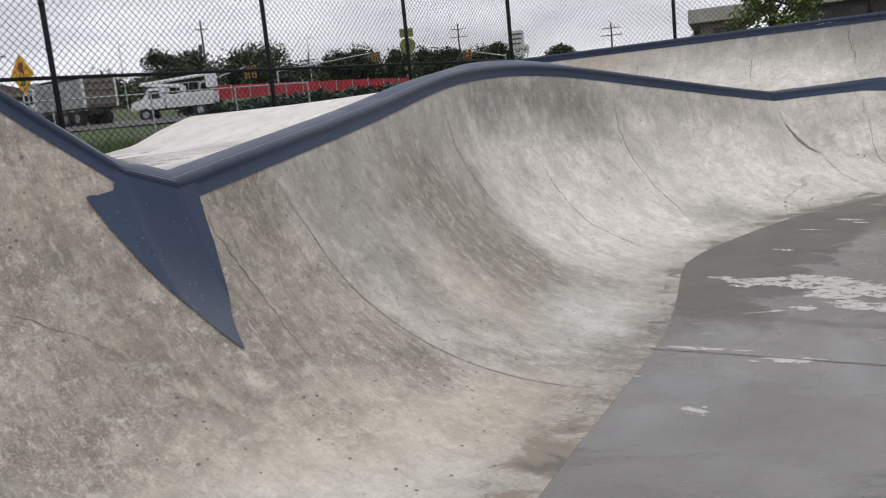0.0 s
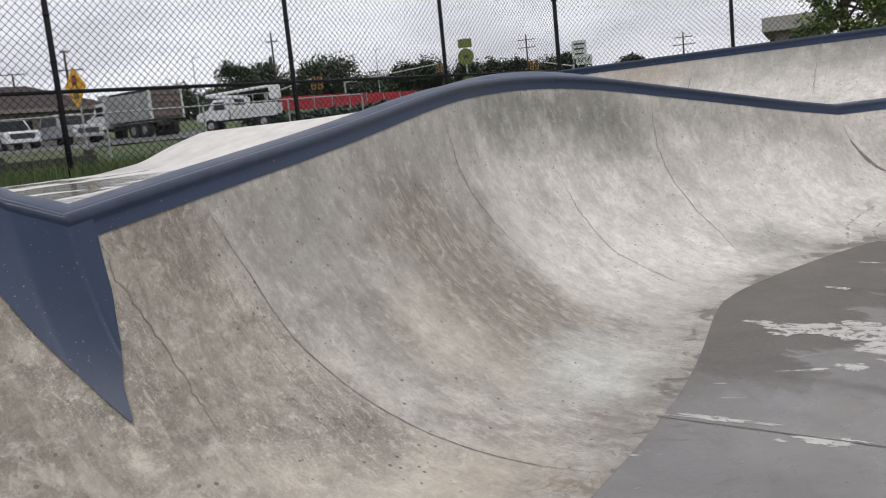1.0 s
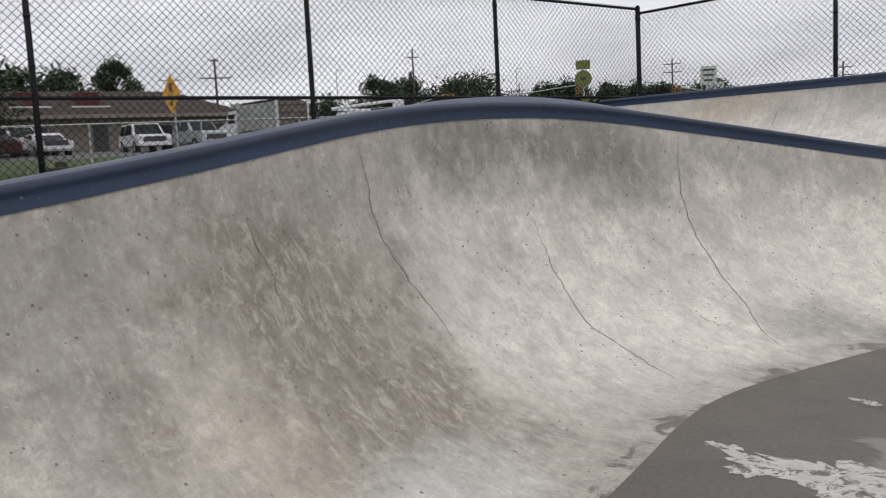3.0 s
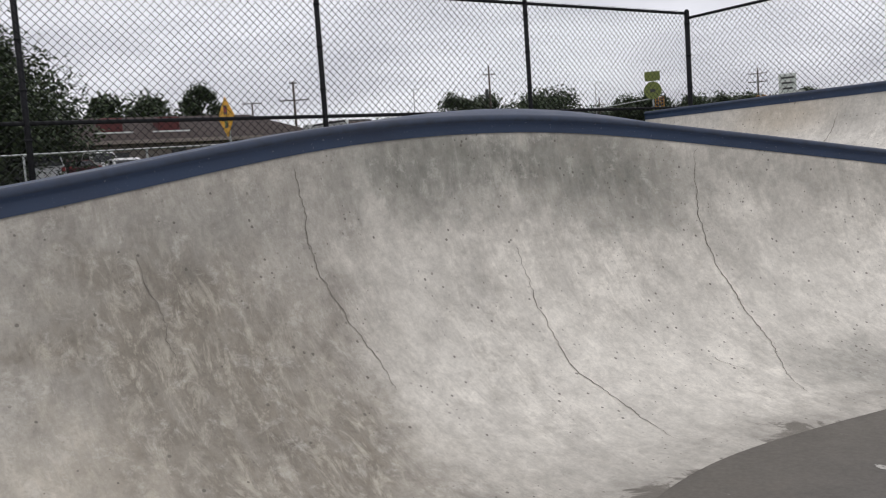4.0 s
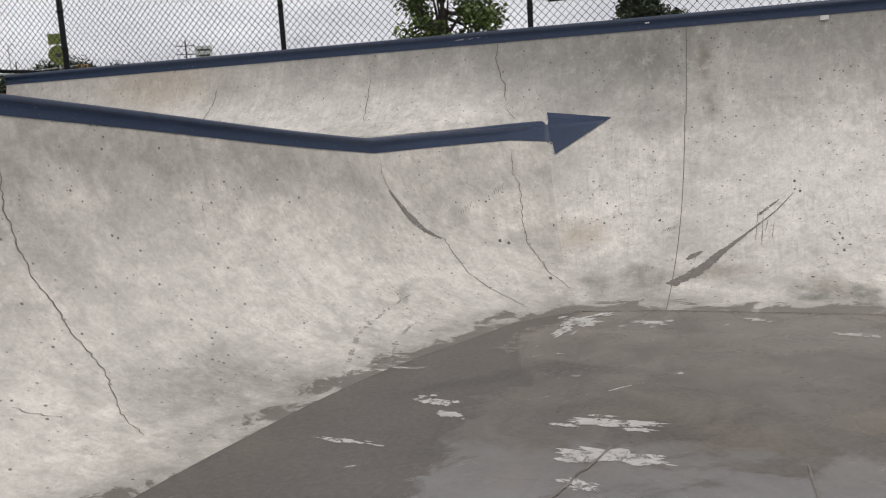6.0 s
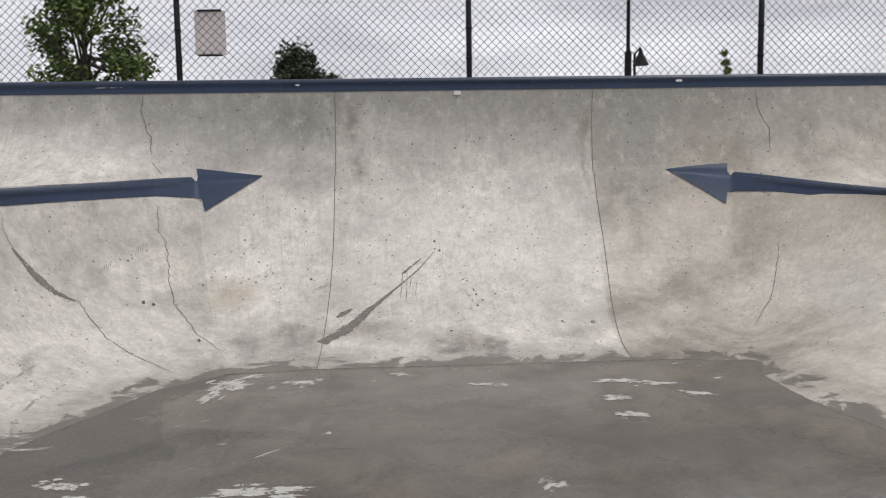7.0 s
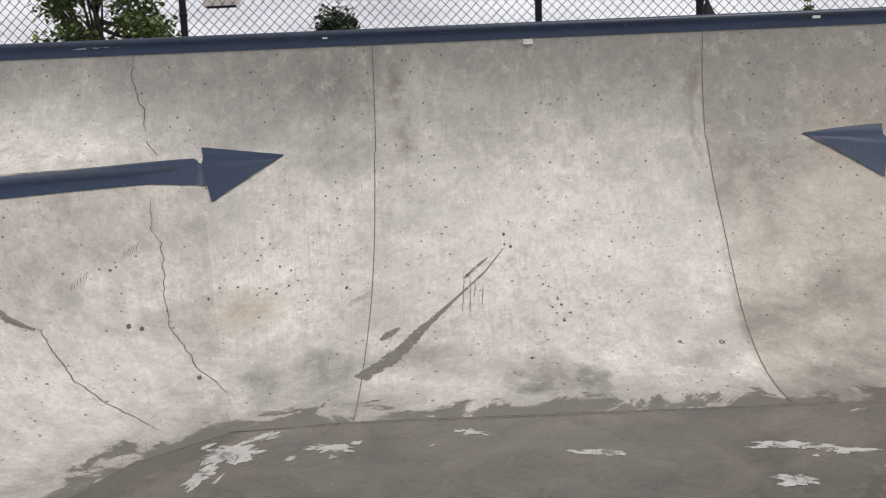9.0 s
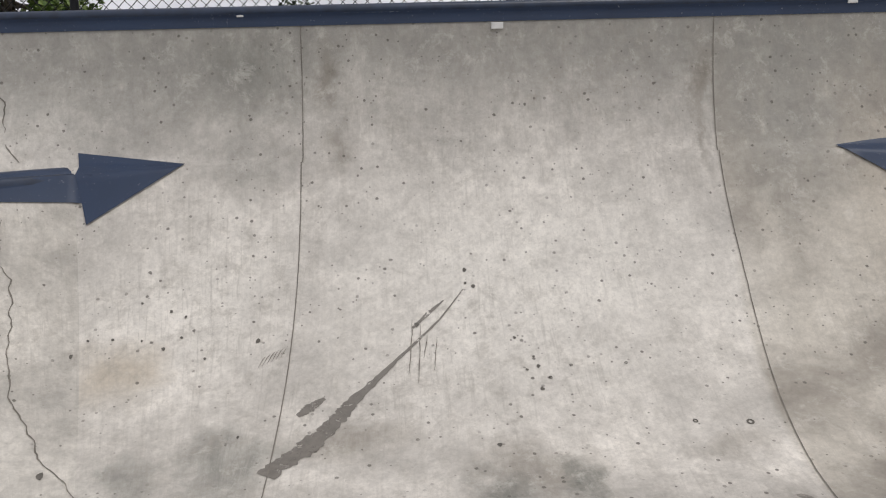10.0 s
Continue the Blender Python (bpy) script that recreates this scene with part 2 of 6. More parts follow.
        taupe = m.mix(m.math("MULTIPLY", m.ramp(m.noise(v, 4.6, 9, 0.74, 0.6), 0.52, 0.64), 0.55), taupe, (0.205, 0.182, 0.155))
        taupe = m.mix(m.math("MULTIPLY", m.ramp(drawn, 0.52, 0.66), 0.55), taupe, (0.64, 0.615, 0.55))
        taupe = m.mix(m.math("MULTIPLY", m.ramp(crumb, 0.54, 0.66), 0.50), taupe, (0.68, 0.65, 0.58))
        taupe = m.mix(m.math("MULTIPLY", m.ramp(crumb, 0.34, 0.44, (1, 1, 1), (0, 0, 0)), 0.55), taupe, (0.17, 0.152, 0.132))
        taupe = m.mix(m.math("MULTIPLY", m.ramp(grit, 0.38, 0.47, (1, 1, 1), (0, 0, 0)), 0.30), taupe, (0.18, 0.162, 0.142))
        c = m.mix(m.math("MULTIPLY", beside, 0.88), c, taupe)
    if zones in ("north", "east"):
        browner = m.mix(m.ramp(cloud, 0.36, 0.62), (0.255, 0.228, 0.188), (0.56, 0.525, 0.455))
        where = m.math("MULTIPLY", m.ramp(m.math("DIVIDE", m.math("ADD", span, m.math("MULTIPLY", m.ramp(pos.outputs["Z"], 0.0, 0.8, (1, 1, 1), (0, 0, 0)), 0.17)), 10.0), 0.2375, 0.2382), 0.76)
        c = m.mix(where, c, browner)
    for x, y, rx, ry, turn, colour, strength in stains_tones:
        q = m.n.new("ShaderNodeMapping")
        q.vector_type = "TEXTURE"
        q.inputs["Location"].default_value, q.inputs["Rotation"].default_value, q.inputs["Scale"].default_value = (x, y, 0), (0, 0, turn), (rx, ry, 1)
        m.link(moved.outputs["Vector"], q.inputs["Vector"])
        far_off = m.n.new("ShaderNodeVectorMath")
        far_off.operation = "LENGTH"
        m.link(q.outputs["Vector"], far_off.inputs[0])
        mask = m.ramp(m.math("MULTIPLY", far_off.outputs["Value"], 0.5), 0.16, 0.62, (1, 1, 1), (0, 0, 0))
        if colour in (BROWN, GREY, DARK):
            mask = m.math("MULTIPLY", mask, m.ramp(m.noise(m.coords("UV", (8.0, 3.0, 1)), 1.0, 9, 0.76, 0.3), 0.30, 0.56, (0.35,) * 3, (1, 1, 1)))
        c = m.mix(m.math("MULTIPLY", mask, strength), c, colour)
        if colour == BROWN and zones == "west":
            c = m.mix(m.math("MULTIPLY", m.math("MULTIPLY", mask, m.ramp(m.noise(m.coords("UV", (11.0, 5.0, 1)), 1.0, 9, 0.78, 0.5), 0.50, 0.62)), 0.62), c, (0.58, 0.545, 0.465))
    # mottling at two sizes over everything
    blotch = m.ramp(m.noise(v, 6.0, 9, 0.72, 0.6), 0.36, 0.62, (0.70, 0.69, 0.68), (1.12, 1.11, 1.09))
    c = m.mix(0.60 if zones == "west" else 0.40, c, blotch, "MULTIPLY")
    speck = m.ramp(m.noise(v, 24.0, 8, 0.74, 0.3), 0.36, 0.62, (0.78, 0.775, 0.765), (1.12, 1.115, 1.105))
    c = m.mix(0.50, c, speck, "MULTIPLY")
    c = m.mix(m.math("MULTIPLY", m.ramp(blot, 0.49, 0.65), m.math("ADD", m.math("MULTIPLY", patchy, 0.40), 0.12)), c, (0.30, 0.275, 0.235))
    c = m.mix(m.math("MULTIPLY", m.ramp(m.noise(v, 8.0, 9, 0.78, 0.3), 0.54, 0.66), 0.34), c, (0.74, 0.71, 0.65))
    c = m.mix(m.math("MULTIPLY", m.ramp(scratch, 0.52, 0.66), m.math("ADD", m.math("MULTIPLY", patchy, 0.30), 0.10)), c, (0.33, 0.31, 0.275))
    c = m.mix(m.math("MULTIPLY", m.ramp(fine, 0.48, 0.66), 0.25), c, (0.30, 0.28, 0.245))
    for size, near, amount in ((8.0, 0.055, 0.85), (19.0, 0.085, 0.75), (13.0, 0.10, 0.80)):
        pit = m.n.new("ShaderNodeTexVoronoi")
        pit.inputs["Scale"].default_value = size
        m.link(v, pit.inputs["Vector"])
        few = m.ramp(m.noise(v, 1.6 + size * 0.1, 4), 0.41 if zones == "north" else 0.49, 0.55)
        ragged = m.math("ADD", pit.outputs["Distance"], m.math("MULTIPLY", m.math("SUBTRACT", m.noise(v, 60, 4), 0.5), 0.12))
        dots = m.math("MULTIPLY", m.ramp(ragged, near, near + 0.025, (1, 1, 1), (0, 0, 0)), few)
        c = m.mix(m.math("MULTIPLY", dots, amount), c, (0.11, 0.10, 0.085))
    edge = m.math("ADD", pos.outputs["Z"], m.math("MULTIPLY", m.math("SUBTRACT", m.noise(v, 3.6, 9, 0.70, 0.6), 0.5), 0.11))
    if zones == "west":
        edge = m.math("SUBTRACT", edge, m.math("MULTIPLY", m.ramp(m.math("DIVIDE", along, 25.0), 0.54, 0.68), 0.012))
        foot = m.math("MULTIPLY", m.ramp(m.math("ADD", edge, 0.3), 0.304, 0.309, (1, 1, 1), (0, 0, 0)), aged)
        c = m.mix(m.math("MULTIPLY", foot, 0.75), c, (0.25, 0.205, 0.152))
    wet = m.ramp(m.math("ADD", edge, 0.3), wet_top + 0.3, wet_top + 0.306, (1, 1, 1), (0, 0, 0))
    damp = m.ramp(m.math("ADD", edge, 0.3), wet_top + 0.3, wet_top + 0.345, (0.30,) * 3, (0, 0, 0))
    c = m.mix(m.math("MAXIMUM", m.math("MULTIPLY", wet, 0.93), damp), c, (0.115, 0.103, 0.087))
    m.colour(c)
    m.rough(m.mix(wet, m.ramp(mid, 0.2, 0.8, (0.62,) * 3, (0.85,) * 3), (0.28,) * 3))
    m.bump(m.math("ADD", m.math("MULTIPLY", fine, 0.5), m.math("ADD", m.math("ADD", mid, m.math("MULTIPLY", blot, 0.8)), m.math("MULTIPLY", scratch, 0.5))), 0.22, 0.009)
    return m.m


CONCRETE = concrete("pale_concrete", (0.635, 0.61, 0.56), -0.006, WEST_STAINS_TONES, "west")
CONCRETE_EAST = concrete("brown_concrete", (0.68, 0.65, 0.60), 0.004, EAST_STAINS_TONES, "east")
CONCRETE_TALL = concrete("tall_wall_concrete", (0.68, 0.65, 0.60), 0.004, NORTH_STAINS_TONES, "north")
CONCRETE_CUT = simple("cut_concrete", (0.42, 0.39, 0.33), 0.9)


def eroded(name, c, rough, keep, size):
    """A thin film on the concrete, worn away in patches."""
    m = Mat(name, rough)
    v = m.coords()
    m.colour(m.ramp(m.noise(v, size, 7, 0.7), 0.35, 0.65, tuple(x * 0.82 for x in c), tuple(x * 1.1 for x in c)))
    gone = m.ramp(m.noise(v, size * 0.8, 9, 0.74, 0.7), keep - 0.04, keep + 0.06)
    m.link(m.math("MULTIPLY", gone, 0.9), m.b.inputs["Alpha"])
    return m.m


def wet_floor():
    """Rain-wet concrete: a soaked sheet towards the tall wall, damp grey beyond, streaky puddles and dry flecks."""
    m = Mat("wet_concrete_floor", 0.3)
    v = m.coords()
    big = m.noise(v, 0.7, 6, 0.6, 0.6)
    mid = m.noise(v, 3.0, 8, 0.68, 0.9)
    stretch = m.noise(m.coords("Object", (0.9, 2.4, 1)), 1.1, 8, 0.68, 1.1)
    fine = m.noise(v, 34, 7, 0.75)
    sep = m.n.new("ShaderNodeSeparateXYZ")
    m.link(m.coords(), sep.inputs["Vector"])
    away = m.math("ADD", m.math("MULTIPLY", m.math("SUBTRACT", sep.outputs["X"], OX), NX), m.math("MULTIPLY", m.math("SUBTRACT", sep.outputs["Y"], OY), NY))
    edge = m.math("ADD", away, m.math("MULTIPLY", m.math("SUBTRACT", m.noise(v, 1.5, 8, 0.6, 0.4), 0.5), 2.0))
    soaked = m.ramp(m.math("DIVIDE", edge, 10.0), 0.465, 0.475, (1, 1, 1), (0, 0, 0))
    across = m.math("ADD", m.math("MULTIPLY", m.math("SUBTRACT", sep.outputs["X"], OX), UX), m.math("MULTIPLY", m.math("SUBTRACT", sep.outputs["Y"], OY), UY))
    foot = m.math("ADD", across, m.math("MULTIPLY", m.math("SUBTRACT", m.noise(v, 1.9, 8, 0.62, 0.5), 0.5), 1.6))
    foot = m.math("MULTIPLY", m.ramp(m.math("ADD", m.math("DIVIDE", foot, 10.0), 0.5), 0.418, 0.426, (1, 1, 1), (0, 0, 0)), m.ramp(m.math("DIVIDE", edge, 10.0), 0.80, 0.84, (1, 1, 1), (0, 0, 0)))
    soaked = m.math("MAXIMUM", soaked, foot)
    damp = m.mix(m.ramp(big, 0.35, 0.68), (0.145, 0.139, 0.130), (0.215, 0.208, 0.196))
    damp = m.mix(m.math("MULTIPLY", m.ramp(mid, 0.45, 0.7), 0.55), damp, (0.12, 0.113, 0.102))
    dark = m.mix(m.ramp(mid, 0.35, 0.7), (0.145, 0.128, 0.106), (0.066, 0.059, 0.050))
    c = m.mix(m.math("MULTIPLY", soaked, 0.9), damp, dark)
    c = m.mix(m.math("MULTIPLY", m.ramp(stretch, 0.34, 0.42, (1, 1, 1), (0, 0, 0)), 0.55), c, (0.060, 0.054, 0.046))
    c = m.mix(m.math("MULTIPLY", m.ramp(m.noise(v, 1.3, 8, 0.66, 0.5), 0.55, 0.63), 0.35), c, (0.20, 0.165, 0.125))
    c = m.mix(m.math("MULTIPLY", foot, 0.6), c, (0.068, 0.060, 0.050))
    # water left standing in shallow hollows, long and narrow
    flat_place = m.n.new("ShaderNodeCombineXYZ")
    m.link(m.math("ADD", across, m.math("MULTIPLY", m.math("SUBTRACT", m.noise(v, 2.2, 7, 0.62, 0.4), 0.5), 0.5)), flat_place.inputs["X"])
    m.link(m.math("ADD", away, m.math("MULTIPLY", m.math("SUBTRACT", m.noise(v, 2.7, 7, 0.62, 0.4), 0.5), 0.35)), flat_place.inputs["Y"])
    for x, y, rx, ry, turn, strength in ((-0.85, 3.9, 0.55, 0.10, -0.75, 0.75), (-0.35, 3.62, 0.32, 0.11, 0.15, 0.7), (0.2, 6.0, 0.8, 0.10, 0.05, 0.55), (-1.0, 5.9, 0.4, 0.07, 0.1, 0.6), (1.8, 3.9, 0.9, 0.3, 0.2, 0.4), (-0.3, 8.1, 0.7, 0.07, 0.0, 0.45)):
        q = m.n.new("ShaderNodeMapping")
        q.vector_type = "TEXTURE"
        q.inputs["Location"].default_value, q.inputs["Rotation"].default_value, q.inputs["Scale"].default_value = (x, y, 0), (0, 0, turn), (rx, ry, 1)
        m.link(flat_place.outputs["Vector"], q.inputs["Vector"])
        span = m.n.new("ShaderNodeVectorMath")
        span.operation = "LENGTH"
        m.link(q.outputs["Vector"], span.inputs[0])
        c = m.mix(m.math("MULTIPLY", m.ramp(m.math("MULTIPLY", span.outputs["Value"], 0.5), 0.25, 0.62, (1, 1, 1), (0, 0, 0)), strength), c, (0.050, 0.045, 0.039))
    c = m.mix(m.math("MULTIPLY", m.ramp(fine, 0.4, 0.7), 0.25), c, (0.28, 0.265, 0.24))
    dry = m.ramp(stretch, 0.645, 0.665)
    dry = m.math("MULTIPLY", dry, m.ramp(m.noise(v, 7.5, 7, 0.7, 0.6), 0.42, 0.54))
    c = m.mix(m.math("MULTIPLY", dry, 0.85), c, (0.60, 0.585, 0.55))
    m.colour(c)
    pool = m.ramp(m.noise(v, 0.9, 5, 0.55, 0.6), 0.40, 0.58, (0.10,) * 3, (0.38,) * 3)
    m.rough(m.mix(dry, m.mix(m.math("MULTIPLY", foot, 0.8), pool, (0.45,) * 3), (0.75,) * 3))
    m.bump(m.math("ADD", m.math("MULTIPLY", fine, 0.35), mid), 0.12, 0.006)
    return m.m


FLOOR = wet_floor()


def deck_material(puddles=1.0):
    m = Mat("deck_concrete", 0.6)
    v = m.coords()
    big = m.noise(v, 0.8, 5, 0.6, 0.7)
    mid = m.noise(v, 5, 8, 0.65, 0.5)
    c = m.mix(m.ramp(mid, 0.35, 0.7), (0.60, 0.57, 0.52), (0.76, 0.735, 0.69))
    xyz = m.n.new("ShaderNodeSeparateXYZ")
    m.link(m.coords(), xyz.inputs["Vector"])
    low = m.ramp(m.math("DIVIDE", xyz.outputs["Z"], 10.0), 0.1345, 0.1375, (1, 1, 1), (0, 0, 0))
    wet = m.math("MULTIPLY", m.math("MULTIPLY", low, puddles), m.ramp(big, 0.44, 0.50))
    c = m.mix(m.math("MULTIPLY", wet, 0.8), c, (0.13, 0.125, 0.12))
    m.colour(c)
    m.rough(m.mix(wet, (0.65,) * 3, (0.08,) * 3))
    m.bump(m.math("ADD", mid, m.noise(v, 40, 5)), 0.18, 0.005)
    return m.m


DECK, DECK_DRY = deck_material(), deck_material(0.0)
DRY = eroded('dry_concrete', (0.56, 0.545, 0.51), 0.85, 0.43, 13)


def blue_paint():
    m = Mat("blue_paint", 0.5)
    v = m.coords()
    worn = m.noise(v, 9, 8, 0.75, 0.5)
    soft = m.noise(v, 2.2, 5)
    c = m.mix(m.ramp(soft, 0.3, 0.7), (0.009, 0.023, 0.058), (0.015, 0.035, 0.082))
    c = m.mix(m.math("MULTIPLY", m.ramp(m.noise(v, 60, 4), 0.66, 0.72), 0.55), c, (0.30, 0.32, 0.36))
    c = m.mix(m.math("MULTIPLY", m.ramp(worn, 0.66, 0.74), 0.5), c, (0.20, 0.225, 0.27))
    m.colour(c)
    m.rough(m.ramp(soft, 0.3, 0.7, (0.36,) * 3, (0.52,) * 3))
    m.bump(m.noise(v, 45, 6, 0.7), 0.16, 0.004)
    return m.m


BLUE = blue_paint()
PIPE = simple("painted_steel_nosing", (0.016, 0.029, 0.060), 0.34, vary=0.35, scale=14)
CRACK = simple("crack_dirt", (0.20, 0.182, 0.158), 0.95, vary=0.4)
STAIN = eroded("damp_stain", (0.20, 0.183, 0.16), 0.5, 0.41, 22)
BLACK = simple("black_vinyl_coat", (0.006, 0.0065, 0.009), 0.55, vary=0.3)
BLACK.node_tree.nodes["Principled BSDF"].inputs["Specular IOR Level"].default_value = 0.22
WIRE = simple("weathered_wire", (0.20, 0.205, 0.20), 0.6, 0.3)
GALV = simple("galvanised_steel", (0.42, 0.43, 0.44), 0.45, 0.6)


# ---------------------------------------------------------------- plan
# u runs along the tall wall, n away from it into the bowl
MID = 1.19


def W(u, n, z):
    return (OX + u * UX + n * NX, OY + u * UY + n * NY, z)


def spline(xs, ys, q):
    xs, ys, q = np.array(xs, float), np.array(ys, float), np.array(q, float)
    n = len(xs)
    a, b, h = np.zeros((n, n)), np.zeros(n), np.diff(xs)
    a[0, 0] = a[-1, -1] = 1
    for i in range(1, n - 1):
        a[i, i - 1], a[i, i], a[i, i + 1] = h[i - 1], 2 * (h[i - 1] + h[i]), h[i]
        b[i] = 6 * ((ys[i + 1] - ys[i]) / h[i] - (ys[i] - ys[i - 1]) / h[i - 1])
    k = np.linalg.solve(a, b)
    i = np.clip(np.searchsorted(xs, q) - 1, 0, n - 2)
    p, r, g = xs[i + 1] - q, q - xs[i], h[i]
    return k[i] * p**3 / 6 / g + k[i + 1] * r**3 / 6 / g + (ys[i] / g - k[i] * g / 6) * p + (ys[i + 1] / g - k[i + 1] * g / 6) * r


def smooth(x, a, b):
    t = min(1.0, max(0.0, (x - a) / (b - a)))
    return t * t * (3 - 2 * t)


BAND = 0.11  # height of the painted band under the lip
KN = [1.84, 2.7, 3.6, 4.6, 5.6, 6.6, 7.63, 8.6, 9.6, 10.4, 10.96]
KU = [-2.321, -2.586, -2.948, -3.261, -3.489, -3.558, -3.394, -3.144, -2.892, -2.693, -2.58]
KZ = [1.141, 1.26, 1.415, 1.57, 1.692, 1.713, 1.638, 1.502, 1.368, 1.271, 1.196]
FU = [-1.0, -1.16, -1.38, -1.62, -1.82, -1.85, -1.6, -1.3, -1.10, -0.96, -0.87]
FN = [2.7, 3.1, 3.6, 4.4, 5.55, 6.45, 7.35, 8.35, 9.4, 10.35, 10.9]


def pocket_rows():
    """Rows (lip u, lip n, lip z, floor u, floor n) from the back of the bowl, by the hip and the kink, to the tall wall's middle."""
    back = [(1.19, 17.4, 1.95, 1.19, 15.6), (-1.2, 17.0, 1.95, -0.1, 15.3), (-2.9, 15.5, 1.95, -0.9, 14.5), (-3.4, 13.5, 1.95, -1.2, 13.3),
            (-3.25, 12.1, 1.93, -1.12, 12.3), (-3.0, 11.5, 1.80, -1.0, 11.75), (-2.9, 11.31, 1.61, -0.95, 11.5), (-2.76, 11.1, 1.39, -0.9, 11.15), (-2.58, 10.96, 1.306, -0.87, 10.9)]
    rows = []
    for a, b in zip(back[:-1], back[1:]):
        steps = max(4, int(math.dist(a[:2], b[:2]) / 0.12))
        for k in range(steps):
            f = k / steps
            rows.append(tuple(x + (y - x) * f for x, y in zip(a, b)))
    q = np.linspace(10.96, 1.84, 90)
    cols = [spline(KN, KU, q), q, spline(KN, KZ, q) + BAND, spline(KN, FU, q), spline(KN, FN, q)]
    rows += [tuple(float(c[i]) for c in cols) for i in range(len(q))]
    a, b = rows[-1], (-1.22, 0.36, 1.255, -0.62, 2.33)
    for k in range(1, 24):
        f = k / 24
        r = [x + (y - x) * f for x, y in zip(a, b)]
        bow = math.sin(math.pi * f) * 0.10
        rows.append((r[0] - bow * 0.5, r[1] - bow, r[2], r[3], r[4]))
    rows.append(b)
    for k in range(1, 13):
        f = k / 12
        e = smooth(f, 0, 1)
        rows.append((-1.22 + 1.22 * f, 0.36 - 0.135 * e, 1.255 + 0.025 * e, -0.62 + 0.62 * f, 2.33 - 0.08 * e))
    for k in range(1, 11):
        rows.append((MID * k / 10, 0.225, 1.28, MID * k / 10, 2.25))
    return np.array(rows)


ROWS = pocket_rows()
RS = np.concatenate([[0], np.cumsum(np.hypot(np.diff(ROWS[:, 0]), np.diff(ROWS[:, 1])))])


def first(test):
    return next(i for i in range(len(ROWS)) if test(ROWS[i]))


I_HIP = int(np.argmin(np.hypot(ROWS[:, 0] + 2.58, ROWS[:, 1] - 10.96)))
I_KINK = int(np.argmin(np.hypot(ROWS[:, 0] + 2.321, ROWS[:, 1] - 1.84)))
I_ARROW = int(np.argmin(np.hypot(ROWS[:, 0] + 1.22, ROWS[:, 1] - 0.36)))
S_HIP, S_KINK, S_ARROW = float(RS[I_HIP]), float(RS[I_KINK]), float(RS[I_ARROW])
S_SEAM = S_ARROW + 1.22


def row_at(s):
    return [float(np.interp(s, RS, ROWS[:, k])) for k in range(5)]


def s_at(n):
    """Where along the lip, between hip and kink, the lip has that n."""
    part = slice(I_HIP, I_KINK + 1)
    return float(np.interp(-n, -ROWS[part, 1], RS[part]))


def surf(s, t, lift=0.0, mirror=False):
    """A point of the curved wall: s along the lip, t from the floor (0) to the lip (1), lifted off the face."""
    cu, cn, cz, fu, fn = row_at(s)
    if mirror and s < S_ARROW:
        fu += 0.8 * smooth(-cu, 1.22, 3.2)  # the floor is narrower on this side
    d = math.hypot(cu - fu, cn - fn)
    if cz <= d:
        r = (d * d + cz * cz) / (2 * cz)
        a = t * math.asin(min(1.0, d / r))
        o, z = r * math.sin(a), r * (1 - math.cos(a))
    else:
        a = t * math.pi / 2
        o, z = d * math.sin(a), cz * (1 - math.cos(a))
    o, z = o - lift * math.sin(a), z + lift * math.cos(a)
    u, n = fu + (cu - fu) * o / d, fn + (cn - fn) * o / d
    if mirror:
        u = 2 * MID - u
    return W(u, n, z + 0.0008)


def t_for(s, z):
    lo, hi = 0.0, 1.0
    for _ in range(24):
        m = (lo + hi) / 2
        if surf(s, m)[2] < z:
            lo = m
        else:
            hi = m
    return (lo + hi) / 2


TOP, RT = 2.16, 2.252  # height and radius of the tall wall


def upper(u, k, lift=0.0, mirror=False):
    """The tall wall above the arrows; k from its foot (0) to the lip (1)."""
    z = 1.28 + (TOP - 1.28) * k
    n1 = 2.25 - math.sqrt(RT * RT - (RT - z) ** 2)
    w = smooth(-u, 1.22, 2.7)
    a = k * math.pi / 2
    foot = 1.255 if u < -1.22 else 1.28
    n2, z2 = 0.95 * (1 - math.sin(a)), foot + (TOP - foot) * (1 - math.cos(a))
    n, zz = n1 + (n2 - n1) * w, z + (z2 - z) * w
    if k == 0 and w == 0 and u < 0:
        f = smooth((u + 1.22) / 1.22, 0, 1)
        n, zz = 0.36 - 0.135 * f, 1.255 + 0.025 * f
    if mirror:
        u = 2 * MID - u
    return W(u, n + lift, zz + 0.0008)


# ---------------------------------------------------------------- mesh helpers
def mesh_ob(name, verts, faces, material, parent=None, label="", soft=True, uvs=None):
    me = bpy.data.meshes.new(name)
    me.from_pydata([tuple(v) for v in verts], [], faces)
    me.update()
    if uvs is not None:
        layer = me.uv_layers.new(name="UVMap")
        for loop in me.loops:
            layer.data[loop.index].uv = uvs[loop.vertex_index]
    if soft:
        me.shade_smooth()
    me.materials.append(material)
    ob = new(name, me)
    if parent:
        ob.parent = parent
    if label:
        ob["label"] = label
    return ob


def grid_faces(rows, cols, flip=False, base=0):
    out = []
    for i in range(rows - 1):
        for j in range(cols - 1):
            a = base + i * cols + j
            q = (a, a + 1, a + cols + 1, a + cols)
            out.append(q[::-1] if flip else q)
    return out


def part(name, bm, material, parent=None, label="", soft=False):
    me = bpy.data.meshes.new(name)
    bmesh.ops.recalc_face_normals(bm, faces=bm.faces)
    bm.to_mesh(me)
    bm.free()
    if soft:
        me.shade_smooth()
    me.materials.append(material)
    ob = new(name, me)
    if parent:
        ob.parent = parent
    if label:
        ob["label"] = label
    return ob


